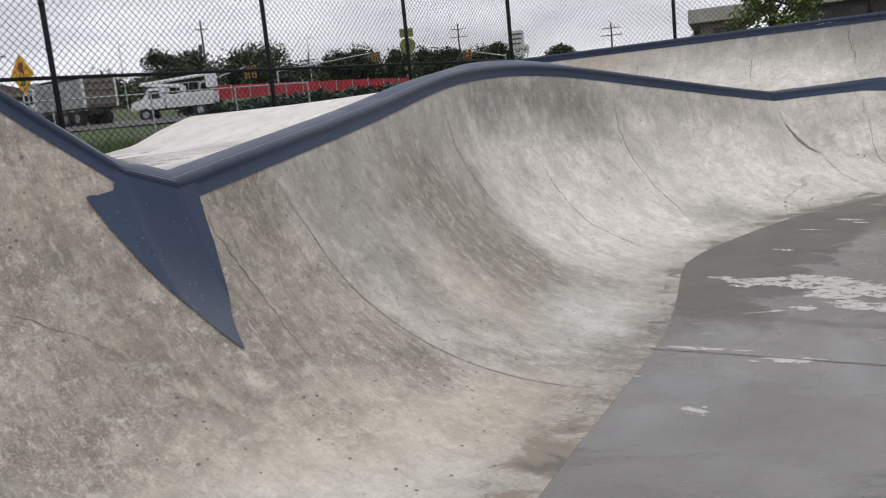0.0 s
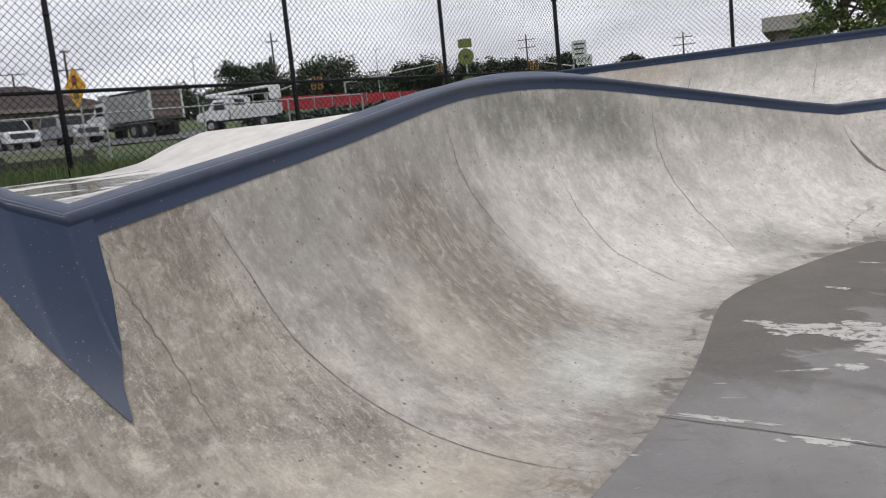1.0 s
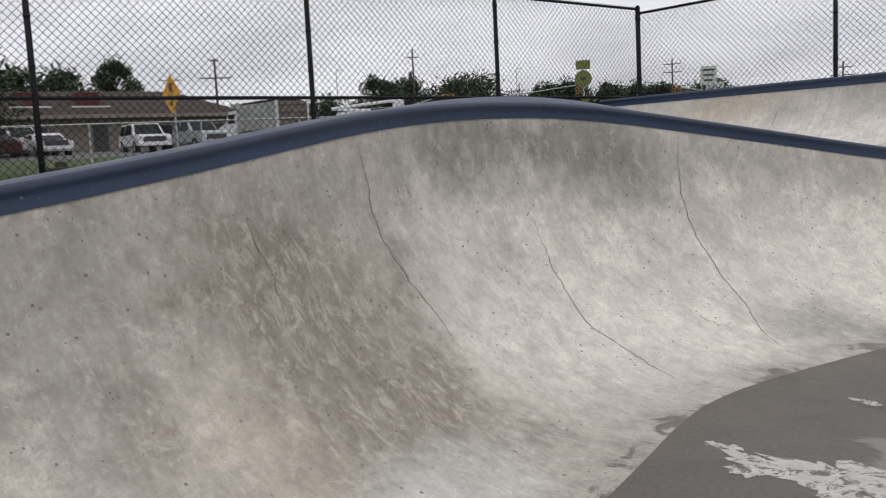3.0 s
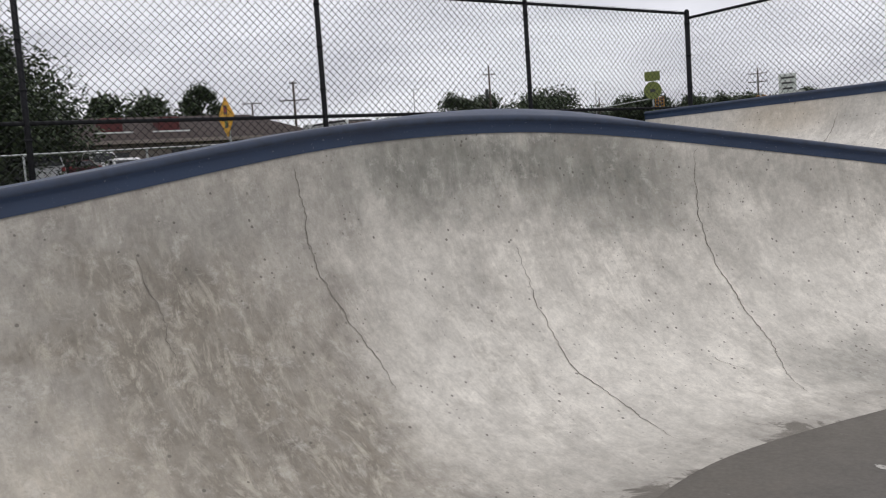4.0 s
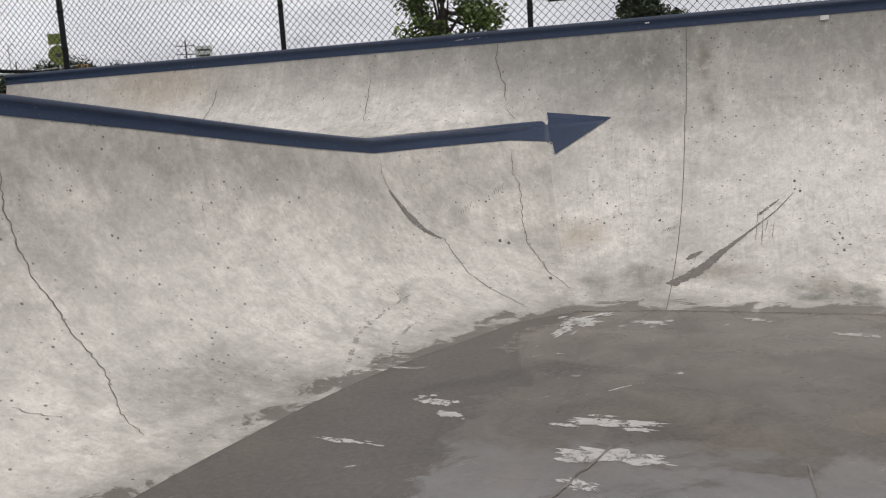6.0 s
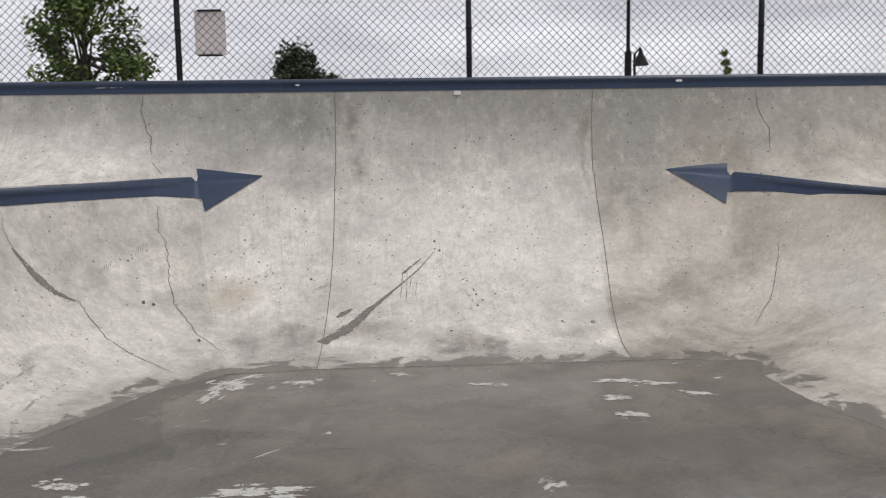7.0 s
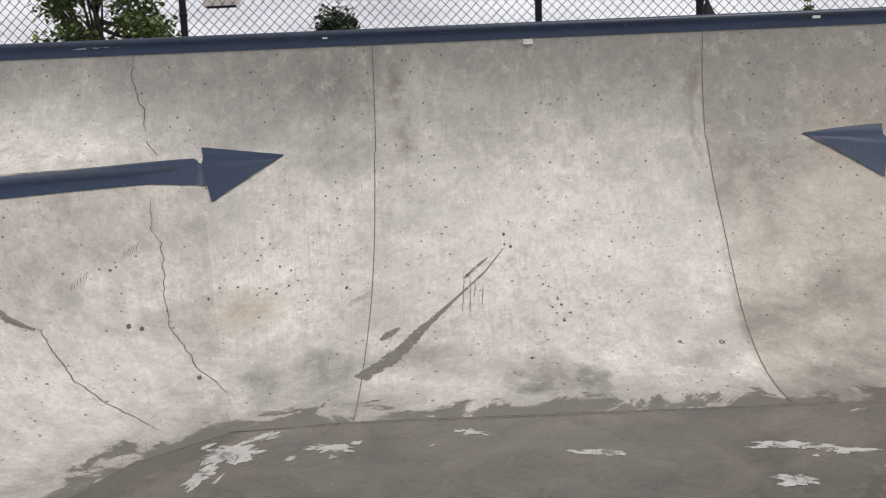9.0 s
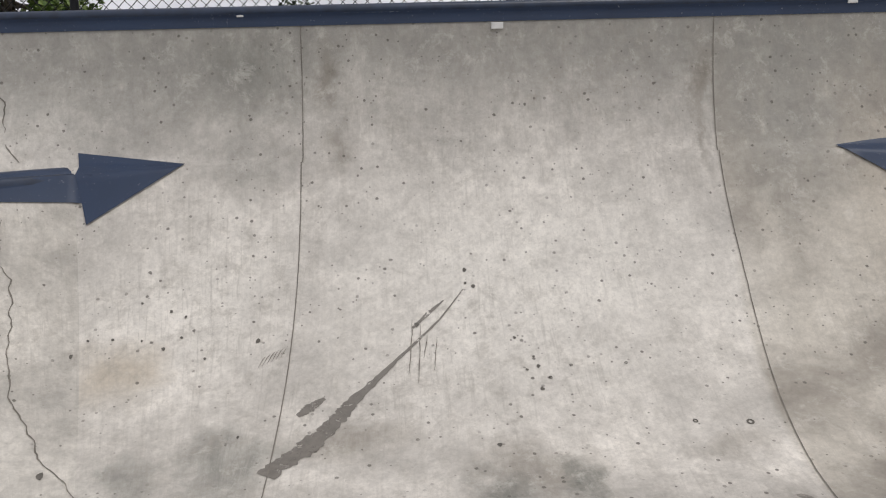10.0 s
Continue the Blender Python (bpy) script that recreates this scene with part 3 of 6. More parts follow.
def box(bm, x0, y0, z0, x1, y1, z1, bevel=0.0, m=None):
    r = bmesh.ops.create_cube(bm, size=1)
    vs = r["verts"]
    bmesh.ops.scale(bm, vec=(x1 - x0, y1 - y0, z1 - z0), verts=vs)
    bmesh.ops.translate(bm, vec=((x0 + x1) / 2, (y0 + y1) / 2, (z0 + z1) / 2), verts=vs)
    if bevel:
        es = list({e for v in vs for e in v.link_edges})
        r = bmesh.ops.bevel(bm, geom=es, offset=bevel, segments=2, affect="EDGES", profile=0.5)
        vs = list({v for f in r["faces"] for v in f.verts} | {v for v in vs if v.is_valid})
    if m is not None:
        bmesh.ops.transform(bm, matrix=m, verts=vs)
    return vs


def tube(bm, a, b, r, sides=8, r2=None, caps=True):
    """A round bar from a to b."""
    a, b = Vector(a), Vector(b)
    q = (b - a).to_track_quat("Z", "Y").to_matrix().to_4x4()
    return bmesh.ops.create_cone(bm, cap_ends=caps, segments=sides, radius1=r, radius2=r if r2 is None else r2, depth=(b - a).length,
                                 matrix=Matrix.Translation((a + b) / 2) @ q)["verts"]


def empty(name, label, category, loc=(0, 0, 0), rz=0.0, group=""):
    ob = new(name)
    ob.empty_display_size = 0.2
    ob.matrix_world = Matrix.Translation(loc) @ Matrix.Rotation(rz, 4, "Z")
    return tagged(ob, label, category, group)


# ---------------------------------------------------------------- the bowl
def build_wall(name, i0, i1, mirror, material, label):
    cols = 34
    verts, uvs = [], []
    for i in range(i0, i1 + 1):
        for j in range(cols):
            t = j / (cols - 1)
            verts.append(surf(float(RS[i]), t, 0.0, mirror))
            uvs.append((2 * float(RS[-1]) - float(RS[i]) if mirror else float(RS[i]), t * 2.6))
    ob = mesh_ob(name, verts, grid_faces(i1 - i0 + 1, cols, mirror), material, uvs=uvs)
    return tagged(ob, label, "wall", kind="structure")


for flag, side in ((False, "west"), (True, "east")):
    build_wall("wall_" + side, 0, I_ARROW, flag, CONCRETE_EAST if flag else CONCRETE, "curved pale concrete bowl wall, streaked and stained")


def tall_wall():
    verts, faces, uvs = [], [], []
    cols = 30
    for flag in (False, True):
        base, cl = len(verts), 34
        for i in range(I_ARROW, len(RS)):
            for j in range(cl):
                t = j / (cl - 1)
                verts.append(surf(float(RS[i]), t, 0, flag))
                uvs.append((2 * float(RS[-1]) - float(RS[i]) if flag else float(RS[i]), t * 1.7))
        faces += grid_faces(len(RS) - I_ARROW, cl, flag, base)
        us = [-7.8 + (7.8 - 1.22) * k / 60 for k in range(60)] + [float(ROWS[i, 0]) for i in range(I_ARROW, len(RS))]
        base = len(verts)
        for u in us:
            for j in range(cols):
                k = j / (cols - 1)
                verts.append(upper(u, k, 0, flag))
                uvs.append((2 * float(RS[-1]) - (S_ARROW + 1.22 + u) if flag else S_ARROW + 1.22 + u, 1.7 + k * 1.0))
        faces += grid_faces(len(us), cols, flag, base)
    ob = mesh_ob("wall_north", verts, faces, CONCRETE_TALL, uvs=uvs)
    bm = bmesh.new()
    bm.from_mesh(ob.data)
    bmesh.ops.remove_doubles(bm, verts=bm.verts, dist=0.004)
    bm.to_mesh(ob.data)
    bm.free()
    return tagged(ob, "tall pale concrete bowl wall with weathered streaks", "wall", kind="structure")


tall_wall()


def bowl_floor():
    ring = [(float(r[3]), float(r[4])) for r in ROWS[::3]] + [(float(ROWS[-1][3]), float(ROWS[-1][4]))]
    ring = ring + [(2 * MID - u, n) for u, n in ring[::-1]]
    bm = bmesh.new()
    cu, cn = MID, 8.5
    vs = [bm.verts.new(W(cu + (u - cu) * 1.03, cn + (n - cn) * 1.02, 0.0)) for u, n in ring]
    bmesh.ops.remove_doubles(bm, verts=bm.verts, dist=0.01)
    bm.faces.new(list(bm.verts))
    for f in bm.faces:
        if f.normal.z < 0:
            f.normal_flip()
    ob = part("bowl_floor", bm, FLOOR)
    return tagged(ob, "wet grey concrete bowl floor with pale dry patches", "floor", kind="structure")


bowl_floor()


# painted lips: a band on the wall's face, a rounded steel nosing and a strip on the deck
NOSE = ((0.0, 0.006), (0.025, 0.006), (0.05, 0.007), (0.062, 0.010), (0.072, 0.018), (0.088, 0.022), (0.100, 0.018))  # height in the band, lift


def lip_back(u, n, z, ou, on, wide=0.21, rise=0.0):
    """The upper side of a painted lip at (u, n, z); (ou, on) points away from the bowl. rise: how far its cap climbs behind."""
    cut = [(-0.004, 0.004), (0.012, 0.005), (0.02, 0.000), (0.03, 0.004), (wide * 0.3, 0.007 + rise * 0.35), (wide * 0.65, 0.008 + rise * 0.85), (wide, 0.006 + rise), (wide + 0.02, -0.03 + rise)]
    return [W(u + ou * o, n + on * o, z + dz + 0.003) for o, dz in cut]


def lip(name, rows, label):
    """rows: ready cross-sections of equal length."""
    verts = [p for r in rows for p in r]
    wide = len(rows[0])
    ob = mesh_ob(name, verts, grid_faces(len(rows), wide), BLUE)
    ob.data.materials.append(PIPE)
    for k, face in enumerate(ob.data.polygons):
        face.material_index = 1 if 4 <= k % (wide - 1) <= 8 else 0
    bm = bmesh.new()
    bm.from_mesh(ob.data)
    bmesh.ops.recalc_face_normals(bm, faces=bm.faces)
    bm.to_mesh(ob.data)
    bm.free()
    return tagged(ob, label, "coping", kind="structure")


def flip(p):
    """The mirror image of a place on the bowl's other side."""
    u = (p[0] - OX) * UX + (p[1] - OY) * UY
    k = 2 * (MID - u)
    return (p[0] + k * UX, p[1] + k * UY, p[2])


def crest_rise(n):
    """How far the cap climbs behind the lip, most at the crest."""
    return 0.075 * smooth(n, 4.3, 5.5) * (1 - smooth(n, 5.7, 7.4)) if n < 10 else 0.0


def west_lip_rows(i0, i1, mirror):
    rows = []
    for i in range(i0, i1 + 1):
        cu, cn, cz, fu, fn = (float(x) for x in ROWS[i])
        a, b = ROWS[max(i - 1, i0)], ROWS[min(i + 1, i1)]
        du, dn = float(b[0] - a[0]), float(b[1] - a[1])
        k = math.hypot(du, dn) or 1
        ou, on = dn / k, -du / k
        if ou * (cu - fu) + on * (cn - fn) < 0:
            ou, on = -ou, -on
        s = float(RS[i])
        late = smooth(s, S_KINK, S_ARROW)
        face = [surf(s, t_for(s, cz - BAND + dz), up * (1 - 0.75 * late**6)) for dz, up in NOSE]
        prof = face + lip_back(cu, cn, cz, ou, on, 0.21 - 0.09 * late + 0.22 * crest_rise(cn) / 0.075, crest_rise(cn) + 0.03 * late * late)
        rows.append([flip(p) for p in prof] if mirror else prof)
    return rows


for flag in (False, True):
    lip("coping", west_lip_rows(I_HIP, I_ARROW, flag), "blue painted concrete lip with rounded steel nosing")
    lip("coping", west_lip_rows(0, I_HIP, flag), "blue painted concrete lip rising from the hip")
def k_for(u, z):
    """How far up the tall wall a height lies at u."""
    lo, hi = 0.0, 1.0
    for _ in range(22):
        mid = (lo + hi) / 2
        if upper(u, mid)[2] < z:
            lo = mid
        else:
            hi = mid
    return lo


def tall_face(u):
    return [upper(u, k_for(u, TOP - BAND + dz), up) for dz, up in NOSE]


lip("coping", [tall_face(float(u)) + lip_back(float(u), 0.0, TOP, 0.0, -1.0) for u in np.linspace(-7.8, 2 * MID + 7.8, 120) if u <= MID]
    + [[flip(p) for p in tall_face(float(2 * MID - u))] + lip_back(float(u), 0.0, TOP, 0.0, -1.0) for u in np.linspace(-7.8, 2 * MID + 7.8, 120) if u > MID],
    "straight blue painted lip along the tall wall")


# ---------------------------------------------------------------- decks behind the lips
OUT_N = [1.84, 3.0, 4.34, 5.8, 6.71, 7.13, 7.54, 8.05, 8.8, 18.0]
OUT_Z = [1.25, 1.50, 1.655, 1.69, 1.68, 1.56, 1.41, 1.34, 1.33, 1.33]


def deck_z(d, lip_z, n):
    o = float(np.interp(n, OUT_N, OUT_Z))
    return o + (lip_z - 0.002 - o) * (1 - smooth(d, 0.15, 1.1)) + crest_rise(n) * smooth(d, 0.0, 0.4) * (1 - smooth(d, 0.6, 2.6))


def deck(mirror):
    verts, faces = [], []
    cols = 40
    rows = list(range(0, I_KINK + 1))
    for i in rows:
        cu, cn, cz = (float(x) for x in ROWS[i][:3])
        far = -7.75
        for j in range(cols):
            f = (j / (cols - 1)) ** 1.6
            u = cu + (far - cu) * f
            n = cn
            verts.append((u, n, deck_z(cu - u, cz, n)))
    faces += grid_faces(len(rows), cols, mirror)
    base = len(verts)
    us = [-7.75 + (7.75 - 2.321) * k / 40 for k in range(40)] + [float(ROWS[i, 0]) for i in range(I_KINK, I_ARROW + 1)]
    for u in us:
        if u < -2.321:
            n0, z0 = 1.84, deck_z(-2.321 - u, 1.251, 1.84)
        else:
            i = min(range(I_KINK, I_ARROW + 1), key=lambda q: abs(float(ROWS[q, 0]) - u))
            n0, z0 = float(ROWS[i, 1]), float(ROWS[i, 2])
        w = smooth(-u, 1.22, 2.7)
        n1 = 0.36 + (0.95 - 0.36) * w
        for k in range(6):
            f = k / 5
            verts.append((u, n0 + (n1 - n0) * f, z0 + (1.255 - z0) * f))
    faces += grid_faces(len(us), 6, mirror, base)
    verts = [W(2 * MID - u if mirror else u, n, z) for u, n, z in verts]
    ob = mesh_ob("deck", verts, faces, DECK_DRY if mirror else DECK)
    return tagged(ob, "pale concrete skatepark deck with a rolling hump and puddles", "deck", kind="structure")


deck(False)
deck(True)


def back_deck():
    """The deck behind the bowl's far end, sloping down to the grass."""
    us = [-7.75 + (2 * MID + 15.5) * k / 60 for k in range(61)]
    verts = []
    for u in us:
        z0 = deck_z(abs(MID - u), 1.95, 17.4)
        for k in range(5):
            f = k / 4
            verts.append(W(u, 17.39 + 1.2 * f, z0 + (1.245 - z0) * smooth(f, 0, 1)))
    ob = mesh_ob("deck", verts, grid_faces(len(us), 5), DECK_DRY)
    return tagged(ob, "pale concrete deck behind the back of the bowl", "deck", kind="structure")


back_deck()


def north_deck():
    bm = bmesh.new()
    p = [W(-7.8, -0.2, 2.15), W(2 * MID + 7.8, -0.2, 2.15), W(2 * MID + 7.8, -1.5, 2.15), W(-7.8, -1.5, 2.15)]
    q = [(x, y, 0.9) for x, y, z in p]
    a, b = [bm.verts.new(v) for v in p], [bm.verts.new(v) for v in q]
    bm.faces.new(a)
    for i in range(4):
        bm.faces.new((a[i], b[i], b[(i + 1) % 4], a[(i + 1) % 4]))
    return tagged(part("deck", bm, DECK), "narrow concrete deck behind the tall wall", "deck", kind="structure")


north_deck()


# end cap of the tall wall, towards the fence
def wall_end():
    """Plain faces that close the tall wall where it stops at the fence."""
    for flag in (False, True):
        pts = [upper(-7.8, j / 20, 0, flag) for j in range(21)]
        u = 2 * MID + 7.8 if flag else -7.8
        pts += [W(u, -0.2, TOP), W(u, -0.2, 0.9), W(u, 0.95, 0.9)]
        bm = bmesh.new()
        bm.faces.new([bm.verts.new(p) for p in pts])
        tagged(part("wall_end", bm, CONCRETE_CUT), "cut concrete end of the tall wall", "wall", kind="structure")


wall_end()


# ---------------------------------------------------------------- fences
def chain_fence(name, start, way, posts, z0, z1, mid, reach, label, post_r=0.03, ends=()):
    """A black chain-link fence: start and way in plan, posts by distance along it."""
    f = empty(name, label, "fence")
    sx, sy = start
    dx, dy = way
    def at(d, z, off=0.0):
        return (sx + dx * d - dy * off, sy + dy * d + dx * off, z)
    for d in posts:
        bm = bmesh.new()
        r = post_r * (1.25 if d in ends else 1)
        tube(bm, at(d, z0 - 0.6), at(d, z1 + 0.02), r, 12)
        tube(bm, at(d, z1 + 0.02), at(d, z1 + 0.06), r * 1.15, 12, r * 0.55)
        for k in range(5):
            zz = z0 + 0.25 + (z1 - z0 - 0.4) * k / 4
            tube(bm, at(d, zz - 0.012), at(d, zz + 0.012), r * 1.25, 12)
        part("post", bm, BLACK, f, soft=True)
    for z, r in ((z1, 0.021), (mid, 0.021)):
        if z:
            bm = bmesh.new()
            tube(bm, at(reach[0], z), at(reach[1], z), r, 10)
            part("rail", bm, BLACK, f, soft=True)
    verts, faces = [], []
    pitch, h = 0.086, z1 - z0 + 0.03
    for sign in (1, -1):
        d = reach[0] - h
        while d < reach[1] + h:
            lo, hi = (d, z0), (d + sign * h, z0 + h)
            # cut the wire to the fence's length
            ts = [0.0, 1.0]
            for lim in reach:
                t = (lim - lo[0]) / (hi[0] - lo[0])
                if (lim == reach[0]) == (sign == 1):
                    ts[0] = max(ts[0], t)
                else:
                    ts[1] = min(ts[1], t)
            if ts[1] - ts[0] > 0.01:
                ends2 = [(lo[0] + (hi[0] - lo[0]) * t, lo[1] + (hi[1] - lo[1]) * t) for t in ts]
                base = len(verts)
                for x, z in ends2:
                    for c, s in ((0.0033, 0.0), (-0.00165, 0.0029), (-0.00165, -0.0029)):
                        verts.append(at(x + c * 0.7, z - sign * c * 0.7, 0.0275 + s + sign * 0.0015))
                faces += [(base, base + 1, base + 4, base + 3), (base + 1, base + 2, base + 5, base + 4), (base + 2, base, base + 3, base + 5)]
            d += pitch
    ob = mesh_ob("chain_link_mesh", verts, faces, BLACK, f, soft=False)
    ob["kind"] = "stuff"
    return f


LU = -7.87
fl = W(LU, -1.10, 0)
chain_fence("chain_link_fence", fl[:2], (NX - 0.029 * UX, NY - 0.029 * UY), [0.0, 3.12, 6.12, 9.21, 12.3, 15.4], 1.34, 3.62, 2.22, (0.0, 16.5), "tall black chain-link fence beside the deck with a middle rail", ends=(0.0,))
chain_fence("chain_link_fence", fl[:2], (UX, UY), [3.21, 6.20, 9.21, 12.34, 15.45, 18.55], 1.9, 3.55, None, (0.0, 19.0), "tall black chain-link fence behind the tall concrete wall")


# ---------------------------------------------------------------- ground
def grass_material():
    m = Mat("grass", 0.9)
    v = m.coords()
    c = m.mix(m.ramp(m.noise(v, 0.8, 7, 0.7), 0.35, 0.68), (0.032, 0.062, 0.014), (0.085, 0.11, 0.034))
    c = m.mix(m.math("MULTIPLY", m.ramp(m.noise(v, 0.25, 6, 0.6), 0.55, 0.7), 0.5), c, (0.19, 0.17, 0.10))
    m.colour(c)
    m.bump(m.noise(v, 30, 6, 0.8), 0.8, 0.05)
    return m.m


GRASS = grass_material()


def ground_z(r):
    """Height of the land at a distance from the bowl's middle; it rises gently to the road."""
    return float(np.interp(r, [0, 14, 20, 30, 55, 90, 150, 400, 3000], [1.25, 1.25, 1.30, 1.58, 2.28, 3.5, 5.8, 14.5, 105.0]))


def ground():
    """One sheet to the horizon, with a hole under the park."""
    bm = bmesh.new()
    sides = 96
    rings = []
    corners = [(-7.7, -1.45), (2 * MID + 7.7, -1.45), (2 * MID + 7.7, 18.5), (-7.7, 18.5)]
    first_ring = []
    for i in range(sides):
        a = 2 * math.pi * i / sides
        c, s = math.cos(a), math.sin(a)
        k = min(8.89 / max(1e-6, abs(c)), 9.975 / max(1e-6, abs(s)))
        first_ring.append((MID + c * k, 8.525 + s * k, 1.25))
    rings.append([bm.verts.new(W(*p)) for p in first_ring])
    for r in (14.5, 17, 20, 24, 30, 38, 46, 55, 70, 90, 150, 400, 1000, 3000):
        ring = []
        for i in range(sides):
            a = 2 * math.pi * i / sides
            bumpy = 0.0 if r < 16 or r > 80 else 0.10 * math.sin(a * 11 + r) + 0.06 * math.sin(a * 23 - r * 2)
            ring.append(bm.verts.new(W(MID + math.cos(a) * r, 8.525 + math.sin(a) * r, ground_z(r) + bumpy)))
        rings.append(ring)
    for a, b in zip(rings[:-1], rings[1:]):
        for i in range(sides):
            j = (i + 1) % sides
            bm.faces.new((a[i], a[j], b[j], b[i]))
    bmesh.ops.recalc_face_normals(bm, faces=bm.faces)
    ob = part("ground", bm, GRASS, soft=True)
    return tagged(ob, "rough green grass verge rising gently to the road", "ground", kind="structure")


ground()


# ---------------------------------------------------------------- paint, joints and cracks on the bowl
WEST, EAST, NORTH = (bpy.data.objects[k] for k in ("wall_west", "wall_east", "wall_north"))
BOWL_FLOOR = bpy.data.objects["bowl_floor"]


def ribbon(name, places, widths, material, parent, lift=0.004):
    """A narrow strip through places [(point, side direction)], widths in metres."""
    verts = []
    for (p, side), w in zip(places, widths):
        p, side = Vector(p), Vector(side)
        verts += [p - side * w / 2, p + side * w / 2]
    faces = [(2 * i, 2 * i + 1, 2 * i + 3, 2 * i + 2) for i in range(len(places) - 1)]
    return mesh_ob(name, verts, faces, material, parent, soft=False)


def wall_line(name, pts, width, parent, material=CRACK, wobble=0.012, mirror=False, seed=1, place=surf, fade=True):
    """A crack or joint through (s, t) control points of a curved wall."""
    rnd = random.Random(seed)
    out, k = [], 0
    for (s0, t0), (s1, t1) in zip(pts[:-1], pts[1:]):
        steps = max(2, int(math.dist(place(s0, t0), place(s1, t1)) / 0.022))
        for i in range(steps):
            f = i / steps
            out.append((s0 + (s1 - s0) * f, t0 + (t1 - t0) * f))
    out.append(pts[-1])
    drift, spots, widths = 0.0, [], []
    for i, (s, t) in enumerate(out):
        drift = drift * 0.7 + rnd.uniform(-1, 1) * wobble
        p = Vector(place(s + drift, t, 0.0035, mirror))
        q = Vector(place(s + drift + 0.03, t, 0.0035, mirror))
        spots.append((p, (q - p).normalized()))
        end = min(i, len(out) - 1 - i) / max(1, len(out) * 0.2) if fade else 1
        widths.append(width * (0.35 + 0.65 * min(1, end)) * rnd.uniform(0.6, 1.3) if fade else width)
    return ribbon(name, spots, widths, material, parent)


def painted(name, rows, parent, label):
    verts = [p for r in rows for p in r]
    ob = mesh_ob(name, verts, grid_faces(len(rows), len(rows[0])), BLUE, parent, label)
    bm = bmesh.new()
    bm.from_mesh(ob.data)
    bmesh.ops.recalc_face_normals(bm, faces=bm.faces)
    bm.to_mesh(ob.data)
    bm.free()
    return ob


# the blue dart below the hip
rows = []
for k in range(41):
    t = 0.985 - (0.985 - 0.610) * k / 40
    sl = float(np.interp(t, [0.610, 0.617, 0.70, 0.767, 0.817, 0.885, 0.90, 0.93, 0.985], [9.40, 9.39, 9.30, 9.21, 9.15, 9.06, 9.12, 9.20, 9.24]))
    sr = float(np.interp(t, [0.610, 0.617, 0.683, 0.767, 0.85, 0.95, 0.985], [9.405, 9.41, 9.45, 9.53, 9.59, 9.62, 9.62]))
    rows.append([surf(sl + (sr - sl) * j / 24, t, 0.013) for j in range(25)])
painted("painted_dart", rows, WEST, "blue painted dart pointing down from the hip")


# arrowheads at the ends of the low lips
DECK_WEST = bpy.data.objects["deck"]
bpy.context.view_layer.update()
GRAPH = bpy.context.evaluated_depsgraph_get()


def on_wall(u, z, seen=(WEST, NORTH)):
    """The n of the foremost wall face at (u, z)."""
    best = -1.0
    for ob in seen:
        hit, p, _, _ = ob.ray_cast(Vector(W(u, 1.6, z)), Vector((-NX, -NY, 0)), depsgraph=GRAPH)
        if hit:
            best = max(best, (p.x - OX) * NX + (p.y - OY) * NY)
    return best


def arrowhead(mirror):
    a, b, tip = (-1.25, 1.365), (-1.12, 0.995), (-0.646, 1.291)
    corners = np.array([[u, z, 1.0] for u, z in (a, b, tip)])
    slope = np.linalg.solve(corners, np.array([on_wall(u, z) + 0.012 for u, z in (a, b, tip)]))

    def flat(u, z):
        return float(slope @ np.array([u, z, 1.0]))

    rows = []
    for k in range(13):
        f = k / 12
        row = []
        for j in range(11):
            g = j / 10
            u = a[0] + (b[0] - a[0]) * g
            z = a[1] + (b[1] - a[1]) * g
            u, z = u + (tip[0] - u) * f, z + (tip[1] - z) * f
            row.append((u, z))
        rows.append(row)
    out = []
    for row in rows:
        line = []
        for u, z in row:
            p = W(u, max(on_wall(u, z) + 0.010, flat(u, z)), z + 0.003)
            line.append(flip(p) if mirror else p)
        out.append(line)
    neck = []
    for k in range(14):
        u = -1.50 + 0.38 * k / 13
        lo, hi = 1.146 - 0.046 * k / 13, 1.25 + 0.004 * k / 13
        line = []
        for j in range(9):
            z = lo + (hi - lo) * j / 8
            p = W(u, on_wall(u, z, (WEST, NORTH)) + 0.008, z + 0.003)
            line.append(flip(p) if mirror else p)
        neck.append(line)
    painted("painted_shaft", neck, NORTH, "blue painted shaft of the arrow")
    painted("painted_arrowhead", out, NORTH, "blue painted arrowhead at the end of the lip")


arrowhead(False)
arrowhead(True)

# construction joints
for flag in (False, True):
    pts = [(S_SEAM - 0.045 * (1 - smooth(t / 12, 0, 0.75)), t / 12) for t in range(13)]
    if flag:
        pts = [(S_SEAM + 0.022 + 0.17 * (1 - smooth(t / 12, 0, 0.8)), t / 12) for t in range(13)]
    wall_line("joint", pts, 0.0055, NORTH, wobble=0.0008, mirror=flag, fade=False)
    wall_line("joint", [(0.02 - 0.045 * k / 8 if flag else 0.0, k / 8) for k in range(8)], 0.0055, NORTH, wobble=0.0008, mirror=flag, place=upper, fade=False)
wall_line("joint", [(10.24, 0.93), (10.33, 0.78), (10.36, 0.633), (10.45, 0.467), (10.55, 0.317), (10.66, 0.167), (10.77, 0.01)], 0.0055, WEST, wobble=0.001, seed=4)
